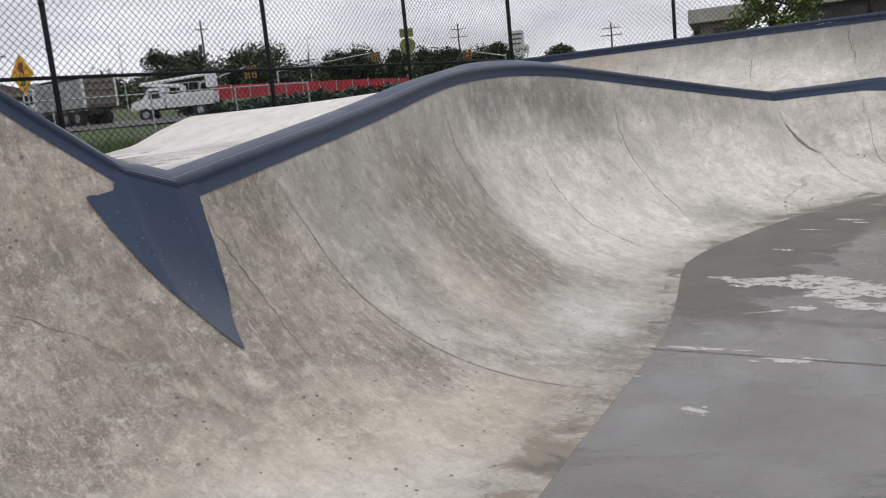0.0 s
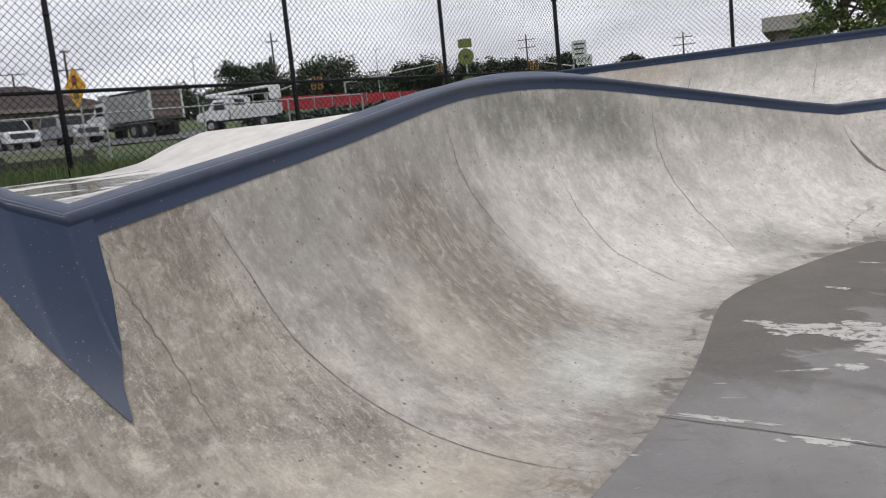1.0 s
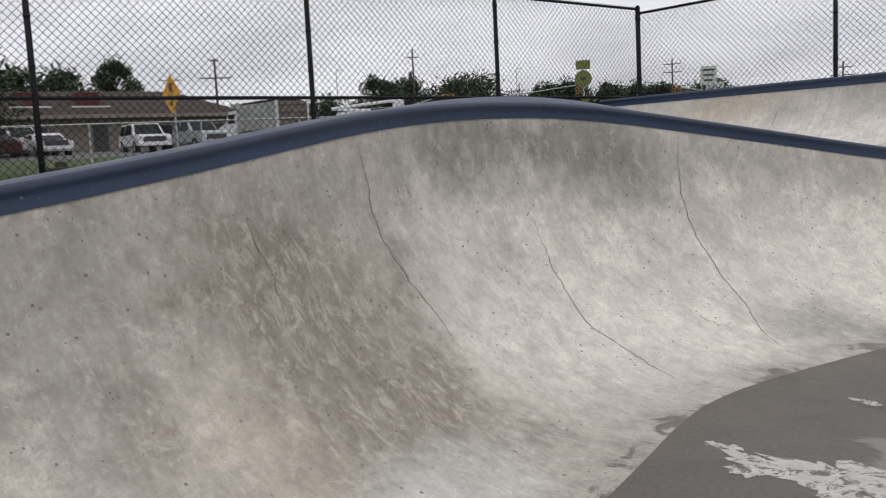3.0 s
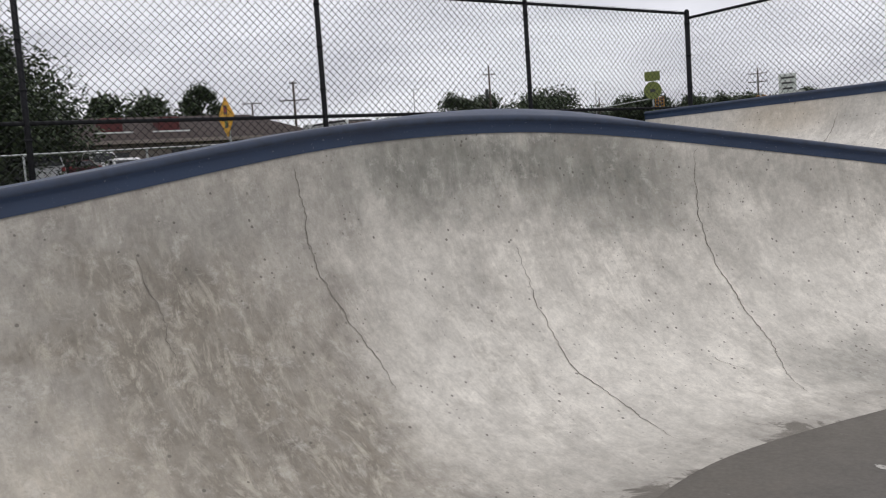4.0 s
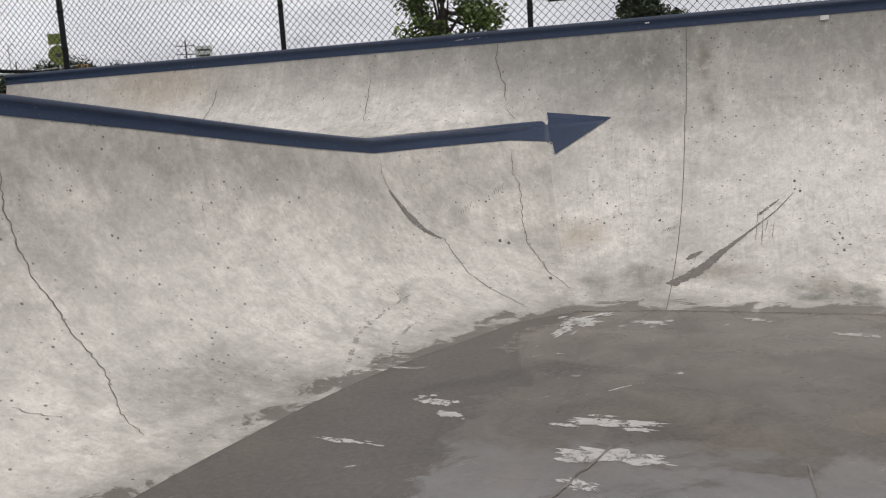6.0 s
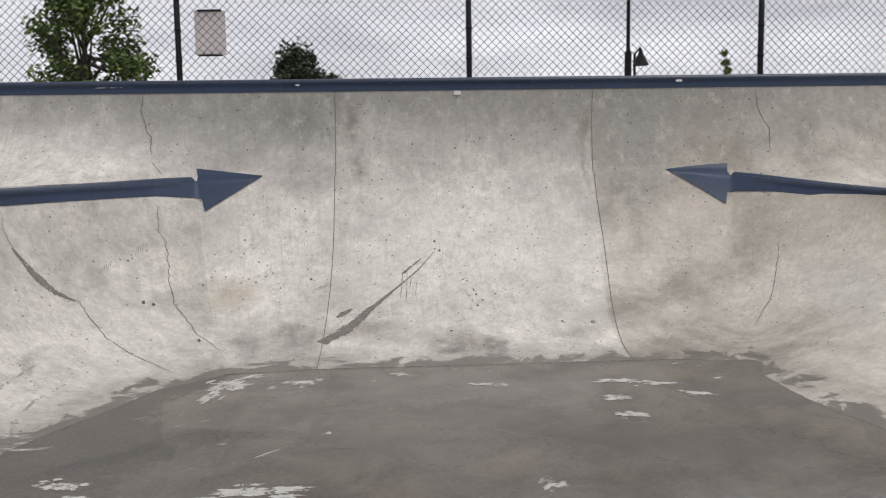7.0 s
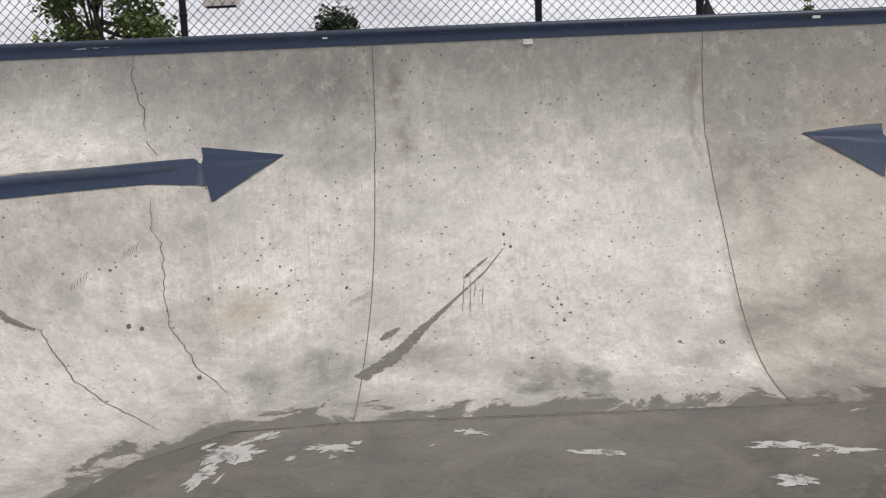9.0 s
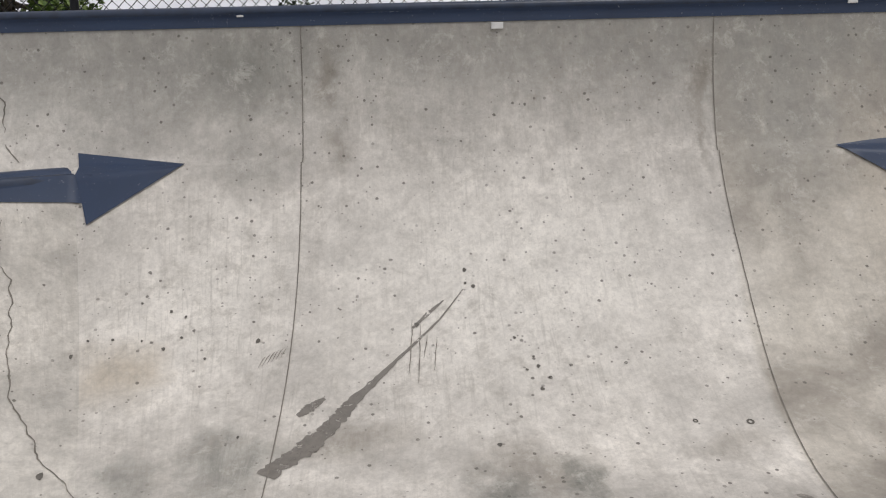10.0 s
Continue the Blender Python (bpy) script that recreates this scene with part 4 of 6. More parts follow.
# cracks
for k, (pts, w) in enumerate([
        ([(12.86, 0.935), (12.88, 0.867), (12.87, 0.783), (12.86, 0.733), (12.88, 0.667), (12.94, 0.60), (12.99, 0.533), (12.95, 0.467)], 0.008),
        ([(14.36, 0.70), (14.33, 0.617), (14.31, 0.567), (14.27, 0.483), (14.24, 0.40), (14.26, 0.333), (14.31, 0.25), (14.27, 0.12)], 0.007),
        ([(16.00, 0.945), (15.93, 0.867), (15.88, 0.733), (15.82, 0.617), (15.77, 0.45), (15.70, 0.35), (15.52, 0.25), (15.40, 0.15)], 0.008),
        ([(18.95, 0.93), (18.96, 0.80), (19.08, 0.64), (19.33, 0.565), (19.37, 0.383), (19.53, 0.267), (19.85, 0.10)], 0.007),
        ([(20.39, 0.91), (20.39, 0.87), (20.35, 0.82), (20.41, 0.77), (20.39, 0.66), (20.35, 0.59), (20.37, 0.545), (20.35, 0.487), (20.47, 0.387), (20.53, 0.32), (20.73, 0.227), (20.87, 0.176)], 0.0075),
        ([(9.63, 0.93), (9.64, 0.867), (9.71, 0.75), (9.73, 0.667), (9.71, 0.55)], 0.007),
        ([(8.40, 0.66), (8.55, 0.65), (8.68, 0.633), (8.81, 0.60), (8.90, 0.583), (8.94, 0.55)], 0.007),
        ([(15.20, 0.34), (15.24, 0.31), (15.30, 0.28)], 0.006),
        ([(11.9, 0.86), (11.95, 0.75), (11.92, 0.66)], 0.004)]):
    wall_line("crack", pts, w * 0.85, WEST, wobble=0.012, seed=20 + k)
for k, pts in enumerate([[(-1.736, 0.89), (-1.756, 0.72), (-1.716, 0.57), (-1.655, 0.46), (-1.635, 0.28)], [(-1.62, 0.2), (-1.55, 0.06)], [(-3.06, 0.75), (-3.05, 0.5), (-3.0, 0.35)], [(-4.84, 0.8), (-4.88, 0.6), (-4.95, 0.4)]]):
    wall_line("crack", pts, 0.008, NORTH, wobble=0.008, seed=40 + k, place=upper)
wall_line("crack", [(-1.57, 0.86), (-1.58, 0.7), (-1.68, 0.5), (-1.66, 0.3)], 0.008, NORTH, wobble=0.008, seed=47, place=upper, mirror=True)
wall_line("crack", [(20.3, 0.75), (20.32, 0.6), (20.35, 0.45), (20.6, 0.28)], 0.006, EAST, wobble=0.008, seed=48, mirror=True)


def smear(name, pts, widths, parent, seed, material=STAIN, place=surf, mirror=False):
    """A damp or dirty streak with ragged edges through (s, t) points."""
    rnd = random.Random(seed)
    out = []
    for i in range(len(pts) - 1):
        for k in range(14):
            f = k / 14
            out.append((pts[i][0] + (pts[i + 1][0] - pts[i][0]) * f, pts[i][1] + (pts[i + 1][1] - pts[i][1]) * f, widths[i] + (widths[i + 1] - widths[i]) * f))
    spots, ws = [], []
    for i, (s, t, w) in enumerate(out):
        p = Vector(place(s, t, 0.003, mirror))
        j = min(i + 1, len(out) - 1)
        a, b = Vector(place(out[j][0], out[j][1], 0.003, mirror)), Vector(place(out[max(0, j - 1)][0], out[max(0, j - 1)][1], 0.003, mirror))
        nrm = (p - Vector(place(s, t, 0.03, mirror)))
        side = (a - b).cross(nrm).normalized()
        spots.append((p + side * rnd.uniform(-0.05, 0.05) * w, side))
        ws.append(max(0.003, w * rnd.uniform(0.8, 1.2)))
    return ribbon(name, spots, ws, material, parent)


smear("damp_streak", [(21.96, 0.21), (22.12, 0.277), (22.24, 0.345), (22.31, 0.395), (22.52, 0.50), (22.74, 0.60), (22.88, 0.68)], [0.085, 0.095, 0.08, 0.055, 0.018, 0.010, 0.005], NORTH, 5)
smear("damp_streak", [(22.07, 0.365), (22.12, 0.385), (22.19, 0.41)], [0.03, 0.06, 0.015], NORTH, 7)
smear("damp_streak", [(22.60, 0.58), (22.68, 0.615), (22.77, 0.65)], [0.012, 0.022, 0.006], NORTH, 8)
smear("dirt_streak", [(18.96, 0.80), (19.05, 0.70), (19.15, 0.62), (19.31, 0.565)], [0.015, 0.05, 0.05, 0.01], WEST, 6)


# dry flecks and joints of the floor
def blot(name, u, n, ru, rn, turn, seed, material=DRY, parent=None):
    rnd = random.Random(seed)
    lie = 0.0012 + (seed % 37) * 0.00002
    sides = 80
    seat = Vector((rnd.uniform(0, 90), rnd.uniform(0, 90), 0))
    verts = [W(u, n, lie)]
    ct, st = math.cos(turn), math.sin(turn)
    for i in range(sides):
        a = 2 * math.pi * i / sides
        way = Vector((math.cos(a), math.sin(a), 0))
        r = max(0.12, 0.72 + 0.42 * noise.noise(seat + way * 1.1) + 0.38 * noise.noise(seat + way * 2.7) + 0.22 * noise.noise(seat + way * 6.1) + 0.12 * noise.noise(seat + way * 14))
        x, y = way.x * r * ru, way.y * r * rn
        verts.append(W(u + x * ct - y * st, n + x * st + y * ct, lie))
    return mesh_ob(name, verts, [(0, 1 + i, 1 + (i + 1) % sides) for i in range(sides)], material, parent, soft=False)


for k, (u, n, ru, rn, turn) in enumerate([
        (-0.56, 2.62, 0.16, 0.14, 0.4), (-0.62, 2.86, 0.07, 0.16, 0.2), (-0.44, 2.42, 0.05, 0.12, 0.8), (-0.10, 2.60, 0.15, 0.08, 0.2), (1.13, 2.78, 0.12, 0.05, 0.3), (1.98, 2.78, 0.22, 0.06, 0.2),
        (2.18, 2.86, 0.14, 0.04, 0.1), (1.85, 3.15, 0.11, 0.06, 0.3), (1.85, 3.49, 0.10, 0.06, 0.0), (2.38, 3.12, 0.11, 0.05, 0.4), (0.55, 2.46, 0.09, 0.04, 0.3),
        (-1.22, 7.08, 0.26, 0.09, 0.3), (-0.75, 7.0, 0.55, 0.30, 0.1), (-0.40, 7.25, 0.40, 0.28, -0.3), (-0.30, 7.62, 0.36, 0.16, 0.2), (-0.95, 8.78, 0.30, 0.035, -0.12), (-0.42, 8.84, 0.17, 0.06, -0.1), (-1.22, 5.86, 0.12, 0.05, 0.3),
        (-0.66, 9.72, 0.08, 0.05, 0.2), (-0.08, 4.42, 0.28, 0.06, 0.0), (-0.02, 4.80, 0.30, 0.10, 0.1), (-1.02, 4.28, 0.13, 0.06, 0.1), (-0.86, 4.45, 0.09, 0.05, 0.4), (-1.25, 4.85, 0.18, 0.03, 0.1),
        (-0.95, 4.31, 0.07, 0.03, 0.3), (0.16, 3.65, 0.03, 0.02, 0.0), (-0.1, 5.1, 0.1, 0.04, 0.5)]):
    blot("dry_patch", u, n, ru, rn, turn, 60 + k, DRY, BOWL_FLOOR)
    rnd = random.Random(300 + k)
    for _ in range(3):
        blot("dry_patch", u + rnd.uniform(-1.2, 1.2) * ru, n + rnd.uniform(-1.4, 1.4) * rn, ru * rnd.uniform(0.12, 0.35), rn * rnd.uniform(0.2, 0.5), turn, rnd.randrange(9999), DRY, BOWL_FLOOR)


def floor_line(a, b, w, seed, wob=0.004):
    rnd = random.Random(seed)
    steps = int(math.dist(a, b) / 0.05)
    spots = []
    side = Vector(W(b[1] - a[1], a[0] - b[0], 0)) - Vector(W(0, 0, 0))
    side.z = 0
    side.normalize()
    for i in range(steps + 1):
        f = i / steps
        p = Vector(W(a[0] + (b[0] - a[0]) * f, a[1] + (b[1] - a[1]) * f, 0.0035))
        spots.append((p + side * rnd.uniform(-wob, wob), side))
    return ribbon("floor_joint", spots, [w * rnd.uniform(0.7, 1.3) for _ in spots], CRACK, BOWL_FLOOR)


floor_line((-0.64, 2.33), (0.0, 2.27), 0.006, 6, 0.002)
floor_line((0.0, 2.27), (2.38, 2.27), 0.006, 7, 0.002)
floor_line((-1.22, 8.86), (3.6, 8.62), 0.010, 1, 0.001)
floor_line((0.72, 4.75), (0.95, 8.7), 0.010, 2, 0.001)
floor_line((0.95, 8.7), (1.3, 15.5), 0.010, 3, 0.001)
floor_line((-0.05, 4.7), (-0.30, 5.6), 0.012, 5, 0.008)


def chips():
    """Small knocks and bolt heads on the tall wall and its lip."""
    pale = simple("pale_chip", (0.68, 0.68, 0.66), 0.7)
    for u, k, r in ((1.13, 0.845, 0.035), (-0.34, 0.95, 0.02), (3.22, 0.955, 0.03)):
        p = Vector(upper(u, k, 0.008)) if u < MID else Vector(flip(upper(2 * MID - u, k, 0.008)))
        bm = bmesh.new()
        box(bm, -r, -r * 0.35, -r * 0.55, r, 0.001, r * 0.55, 0.004)
        ob = part("chip", bm, pale, NORTH)
        ob.matrix_world = Matrix.Translation(p) @ Matrix.Rotation(math.atan2(UY, UX), 4, "Z")


chips()


def spots():
    """Dark pock marks and faint curved rubber marks."""
    dark = simple("pock_mark", (0.13, 0.12, 0.105), 0.9)
    rnd = random.Random(77)
    marks = [(21.134, 0.681, 0.008), (21.295, 0.655, 0.010), (21.376, 0.639, 0.009), (20.974, 0.597, 0.009), (20.833, 0.597, 0.008), (21.134, 0.588, 0.007), (21.255, 0.563, 0.010), (21.355, 0.588, 0.008), (20.733, 0.563, 0.012),
             (21.496, 0.529, 0.008), (21.737, 0.319, 0.009), (21.798, 0.563, 0.015), (20.009, 0.521, 0.018), (20.11, 0.504, 0.018), (20.512, 0.286, 0.022), (19.989, 0.706, 0.011),
             (22.883, 0.723, 0.012), (22.883, 0.689, 0.008), (22.923, 0.681, 0.012), (22.621, 0.588, 0.016), (23.104, 0.546, 0.009), (23.184, 0.496, 0.008), (23.20, 0.471, 0.012), (23.144, 0.462, 0.009), (23.20, 0.412, 0.011), (22.963, 0.269, 0.013)]
    for s, t, r in marks:
        mid, a, b = Vector(surf(s, t, 0.003)), Vector(surf(s + 0.02, t, 0.003)), Vector(surf(s, t + 0.01, 0.003))
        x, y = (a - mid).normalized(), (b - mid).normalized()
        ring = [mid + (x * math.cos(k * 0.785) + y * math.sin(k * 0.785) * 1.2) * r * rnd.uniform(0.6, 1.1) for k in range(8)]
        mesh_ob("pock_mark", [mid] + ring, [(0, 1 + k, 1 + (k + 1) % 8) for k in range(8)], dark, NORTH, soft=False)
    # old bolt holes: raised rings past the middle of the wall
    for s, t, r in ((22.782, 0.471, 0.008), (22.561, 0.311, 0.012), (22.32, 0.303, 0.018), (23.16, 0.44, 0.009), (23.05, 0.47, 0.008)):
        mid, a, b = (Vector(surf(*q, 0.003, True)) for q in ((s, t), (s - 0.02, t), (s, t + 0.01)))
        x, y = (a - mid).normalized(), (b - mid).normalized()
        verts = [mid + (x * math.cos(k * 0.5236) + y * math.sin(k * 0.5236)) * r * f for f in (1.0, 0.5) for k in range(12)]
        mesh_ob("bolt_hole", verts, [(k, (k + 1) % 12, 12 + (k + 1) % 12, 12 + k) for k in range(12)], dark, NORTH, soft=False)


spots()
for k, (s, t0, t1) in enumerate(((22.60, 0.60, 0.46), (22.64, 0.59, 0.435), (22.67, 0.56, 0.50), (22.72, 0.555, 0.47))):
    wall_line("scratch", [(s, t0), (s - 0.008, (t0 + t1) / 2), (s - 0.02, t1)], 0.004, NORTH, wobble=0.002, seed=60 + k)
for k, (s, t) in enumerate(((20.15, 0.739), (19.73, 0.672), (21.88, 0.504))):
    for i in range(6):
        at_s, at_t = s - 0.07 + 0.026 * i, t - 0.012 + 0.005 * i
        wall_line("tyre_mark", [(at_s, at_t), (at_s + 0.025, at_t + 0.022), (at_s + 0.04, at_t + 0.03)], 0.0035, NORTH, wobble=0.001, seed=70 + 10 * k + i)
SCUFF = eroded("rubber_scuff", (0.40, 0.385, 0.355), 0.8, 0.52, 16)
for k, (pts, ws) in enumerate([
        ([(16.35, 0.03), (16.9, 0.13), (17.35, 0.22), (17.9, 0.29), (18.5, 0.35)], [0.02, 0.03, 0.028, 0.022, 0.01]), ([(16.9, 0.02), (17.4, 0.12), (17.9, 0.19), (18.4, 0.22)], [0.015, 0.022, 0.02, 0.01])]):
    smear("rubber_scuff", pts, ws, WEST, 90 + k, SCUFF)
CHIP = eroded("worn_paint", (0.30, 0.33, 0.37), 0.6, 0.50, 40)
for k, (u0, u1) in enumerate([(0.25, 0.85), (-0.5, -0.3), (0.9, 1.15), (-2.2, -1.9)]):
    smear("worn_streak", [(u0, 0.955), ((u0 + u1) / 2, 0.958), (u1, 0.955)], [0.008, 0.014, 0.006], NORTH, 95 + k, CHIP, lambda s, t, lift=0.0, mirror=False: upper(s, t, lift + 0.012, mirror))


# the lip runs lower on the far side of the tall wall's second joint
def sag(ob):
    for v in ob.data.vertices:
        x, y, z = v.co
        u = 2 * MID - ((x - OX) * UX + (y - OY) * UY)
        if u < -0.7 and 0.2 < z < 1.9:
            v.co.z -= 0.15 * smooth(-u, 0.7, 2.6) * smooth(z, 0.2, 1.2) * (1 - smooth(z, 1.35, 1.9))


for ob in list(bpy.data.objects):
    if ob.type == "MESH" and ob.name.split(".")[0] in ("wall_north", "wall_east", "coping", "deck", "painted_shaft", "painted_arrowhead", "crack"):
        sag(ob)


# ---------------------------------------------------------------- beyond the fence
PAINT_WHITE = simple("white_car_paint", (0.72, 0.73, 0.74), 0.3, vary=0.08)
PAINT_SILVER = simple("silver_car_paint", (0.42, 0.45, 0.46), 0.3, 0.3, vary=0.1)
GLASS_DARK = simple("dark_car_glass", (0.02, 0.024, 0.028), 0.12, vary=0.1)
RUBBER = simple("tyre_rubber", (0.018, 0.018, 0.018), 0.85)
RIM = simple("wheel_rim", (0.38, 0.39, 0.40), 0.35, 0.7)
DARK_METAL = simple("dark_chassis", (0.05, 0.05, 0.052), 0.6)
LAMP_GLASS = simple("lamp_glass", (0.75, 0.76, 0.78), 0.15)
AMBER = simple("signal_yellow", (0.48, 0.22, 0.03), 0.5)
SIGN_YELLOW = simple("sign_yellow", (0.72, 0.36, 0.015), 0.5, vary=0.1)
SIGN_GREEN = simple("sign_olive_green", (0.16, 0.19, 0.045), 0.5, vary=0.15)
SIGN_WHITE = simple("sign_white", (0.62, 0.64, 0.62), 0.5, vary=0.15)
SIGN_BEIGE = simple("sign_beige_board", (0.80, 0.735, 0.715), 0.7, vary=0.08)
SIGN_RED = simple("sign_red", (0.38, 0.03, 0.03), 0.5)
ROOF_BROWN = simple("brown_shingles", (0.045, 0.031, 0.027), 0.9, vary=0.4, scale=3)
STUCCO = simple("beige_stucco", (0.24, 0.205, 0.18), 0.9, vary=0.15, scale=2)
DARK_RED = simple("dark_red_paint", (0.085, 0.014, 0.014), 0.7, vary=0.3)
RED_SCREEN = simple("red_screen", (0.40, 0.035, 0.045), 0.8, vary=0.3, scale=3)
WOOD_POLE = simple("weathered_pole_wood", (0.085, 0.07, 0.06), 0.9, vary=0.35, scale=4)
BARK = simple("bark", (0.075, 0.06, 0.045), 0.95, vary=0.4, scale=6)
TIMBER = simple("dark_guard_timber", (0.05, 0.046, 0.042), 0.9, vary=0.35)
CONCRETE_FAR = simple("far_beige_wall", (0.38, 0.36, 0.33), 0.9, vary=0.12, scale=1)
DUMP_GREY = simple("dump_body_grey", (0.38, 0.39, 0.38), 0.6, vary=0.3, scale=2)
RUST = simple("rusty_tailgate", (0.185, 0.155, 0.135), 0.8, vary=0.4, scale=3)

EYE0, EYE1, EYE2, EYE4, EYE7 = (0.03, 0.0), (0.53, 0.76), (1.46, 1.8), (2.47, 3.52), (3.04, 4.51)
CX, CY = W(MID, 8.525, 0)[:2]


def far(eye, az, dist, lift=0.0):
    """A place on the land, at a bearing (degrees from y towards x) and distance from an eye."""
    x, y = eye[0] + dist * math.sin(radians(az)), eye[1] + dist * math.cos(radians(az))
    return (x, y, ground_z(math.hypot(x - CX, y - CY)) + lift)


def high(eye, dist, el):
    """The height at which something at that distance stands at an elevation of el degrees."""
    return 1.5 + dist * math.tan(radians(el))


def leaf_material(name, a, b):
    m = Mat(name, 0.6)
    v = m.coords()
    info = m.n.new("ShaderNodeNewGeometry")
    c = m.mix(info.outputs["Random Per Island"], a, b)
    c = m.mix(m.math("MULTIPLY", m.ramp(m.noise(v, 1.2, 4), 0.4, 0.65), 0.5), c, tuple(x * 0.5 for x in a))
    m.colour(c)
    return m.m


LEAF_DARK = leaf_material("dark_leaves", (0.026, 0.046, 0.020), (0.07, 0.095, 0.04))
LEAF_GREEN = leaf_material("maple_leaves", (0.07, 0.135, 0.025), (0.20, 0.26, 0.06))
LEAF_HEDGE = leaf_material("hedge_leaves", (0.02, 0.05, 0.03), (0.05, 0.085, 0.045))


def tree(label, base, height, spread, leaf, count, size, seed, trunk=0.35, lobes=16, mat=None, crown_low=0.3):
    """A tapered trunk, forked limbs and a crown of single leaves gathered in uneven clumps."""
    rnd = random.Random(seed)
    t = empty("tree", label, "tree", base)
    bm = bmesh.new()
    r0 = max(0.03, height * 0.022)
    top = Vector((rnd.uniform(-0.04, 0.04) * height, rnd.uniform(-0.04, 0.04) * height, height * (trunk + 0.15)))
    tube(bm, (0, 0, -0.5), top * 0.5, r0 * 1.1, 8, r0 * 0.8)
    tube(bm, top * 0.5, top, r0 * 0.8, 8, r0 * 0.5)
    tube(bm, top, (top.x * 1.2, top.y * 1.2, height * 0.93), r0 * 0.5, 6, r0 * 0.1)
    clumps = []
    for i in range(lobes):
        a = rnd.uniform(0, 6.283)
        h = crown_low + (0.96 - crown_low) * (i + rnd.random()) / lobes
        wide = math.sin(min(1.0, (1.02 - h) / (1.02 - crown_low)) * 2.2) * 0.9 + 0.12
        rad = spread * 0.5 * wide * rnd.uniform(0.45, 1.0)
        c = Vector((math.cos(a) * rad, math.sin(a) * rad, height * h))
        clumps.append((c, spread * rnd.uniform(0.13, 0.24)))
        foot = top * rnd.uniform(0.5, 1.0) if h < 0.7 else Vector((top.x, top.y, height * (h - 0.2)))
        midp = (foot + c) / 2 + Vector((0, 0, -0.03 * height))
        tube(bm, foot, midp, r0 * 0.42, 5, r0 * 0.28)
        tube(bm, midp, c, r0 * 0.28, 5, r0 * 0.07)
    part("trunk", bm, BARK, t, soft=True)
    verts, faces = [], []
    for i in range(count):
        c, r = clumps[rnd.randrange(lobes)]
        d = Vector((rnd.gauss(0, 1), rnd.gauss(0, 1), rnd.gauss(0, 0.75)))
        p = c + d.normalized() * r * (rnd.random() ** 0.45) * rnd.uniform(0.8, 1.25)
        q = Euler((rnd.uniform(-0.9, 0.9), rnd.uniform(-0.9, 0.9), rnd.uniform(0, 6.28))).to_matrix()
        s = size * rnd.uniform(0.6, 1.3)
        b = len(verts)
        for x, y, z in ((-0.5, 0, 0), (0, -0.36, 0.08), (0.62, 0, -0.1), (0, 0.36, 0.08)):
            verts.append(p + q @ Vector((x * s, y * s, z * s)))
        faces += [(b, b + 1, b + 2), (b, b + 2, b + 3)]
    mesh_ob("crown", verts, faces, mat or leaf, t, soft=False)
    return t


def tree_at(label, eye, az, dist, top_el, width_deg, leaf, count, size, seed, **kw):
    base = far(eye, az, dist)
    h = high(eye, dist, top_el) - base[2]
    return tree(label, base, h, 2 * dist * math.tan(radians(width_deg / 2)), leaf, count, size, seed, **kw)


# the young maple and the trees behind the tall wall
tree("young green maple with open crown behind the fence", (7.5, 19.4, 1.32), 3.75, 1.75, LEAF_GREEN, 6500, 0.095, 3, trunk=0.35, lobes=44, crown_low=0.25)
tree_at("round dark green tree far behind the fence", EYE7, 29.1, 42, 6.6, 4.6, LEAF_DARK, 5000, 0.22, 5, lobes=18, crown_low=0.35)
tree_at("low dark bush far behind the fence", EYE7, 31.2, 44, 5.2, 1.6, LEAF_DARK, 600, 0.3, 6, crown_low=0.3)
tree_at("thin sapling with sparse leaves", EYE7, 56.5, 24, 6.3, 1.0, LEAF_GREEN, 500, 0.11, 7, lobes=12, crown_low=0.25)
# the large tree by the low building and the tree line beyond the road
tree_at("large dark leafy tree beside the low building", EYE4, -48.9, 52, 9.1, 13.2, LEAF_DARK, 60000, 0.24, 8, lobes=150, crown_low=0.10)
tree_at("wind-shaped dark pine behind the low building", EYE4, -34.75, 145, 6.5, 2.6, LEAF_DARK, 6000, 0.5, 9, lobes=26, crown_low=0.35)
LINE = [(EYE4, -40.4, 120, 6.0, 2.0), (EYE4, -38.0, 130, 5.85, 3.2), (EYE0, -17.3, 190, 4.85, 2.2), (EYE0, -15.6, 200, 4.7, 2.2), (EYE0, -12.2, 190, 4.45, 2.2), (EYE0, -10.6, 195, 4.6, 2.4),
        (EYE0, -6.3, 190, 3.75, 1.8), (EYE0, -4.8, 190, 3.9, 2.0), (EYE0, -2.3, 190, 3.55, 1.6), (EYE0, -0.6, 200, 3.4, 1.6), (EYE0, 0.9, 200, 3.35, 1.4), (EYE0, 4.0, 200, 3.3, 1.7), (EYE0, 8.2, 210, 2.85, 1.2),
        (EYE0, 17.0, 200, 2.8, 1.6), (EYE0, -8.4, 210, 3.1, 2.4), (EYE0, -14.0, 210, 3.7, 2.6), (EYE0, 2.4, 210, 2.9, 2.4), (EYE0, -20.3, 180, 3.4, 3.0)]
for k, (eye, az, dist, el, wide) in enumerate(LINE):
    tree_at("dark green tree in the line beyond the road", eye, az, dist, el, wide * 1.6, LEAF_DARK, 5200, 0.60, 30 + k, lobes=34, crown_low=0.12)["group"] = "tree line beyond the road"


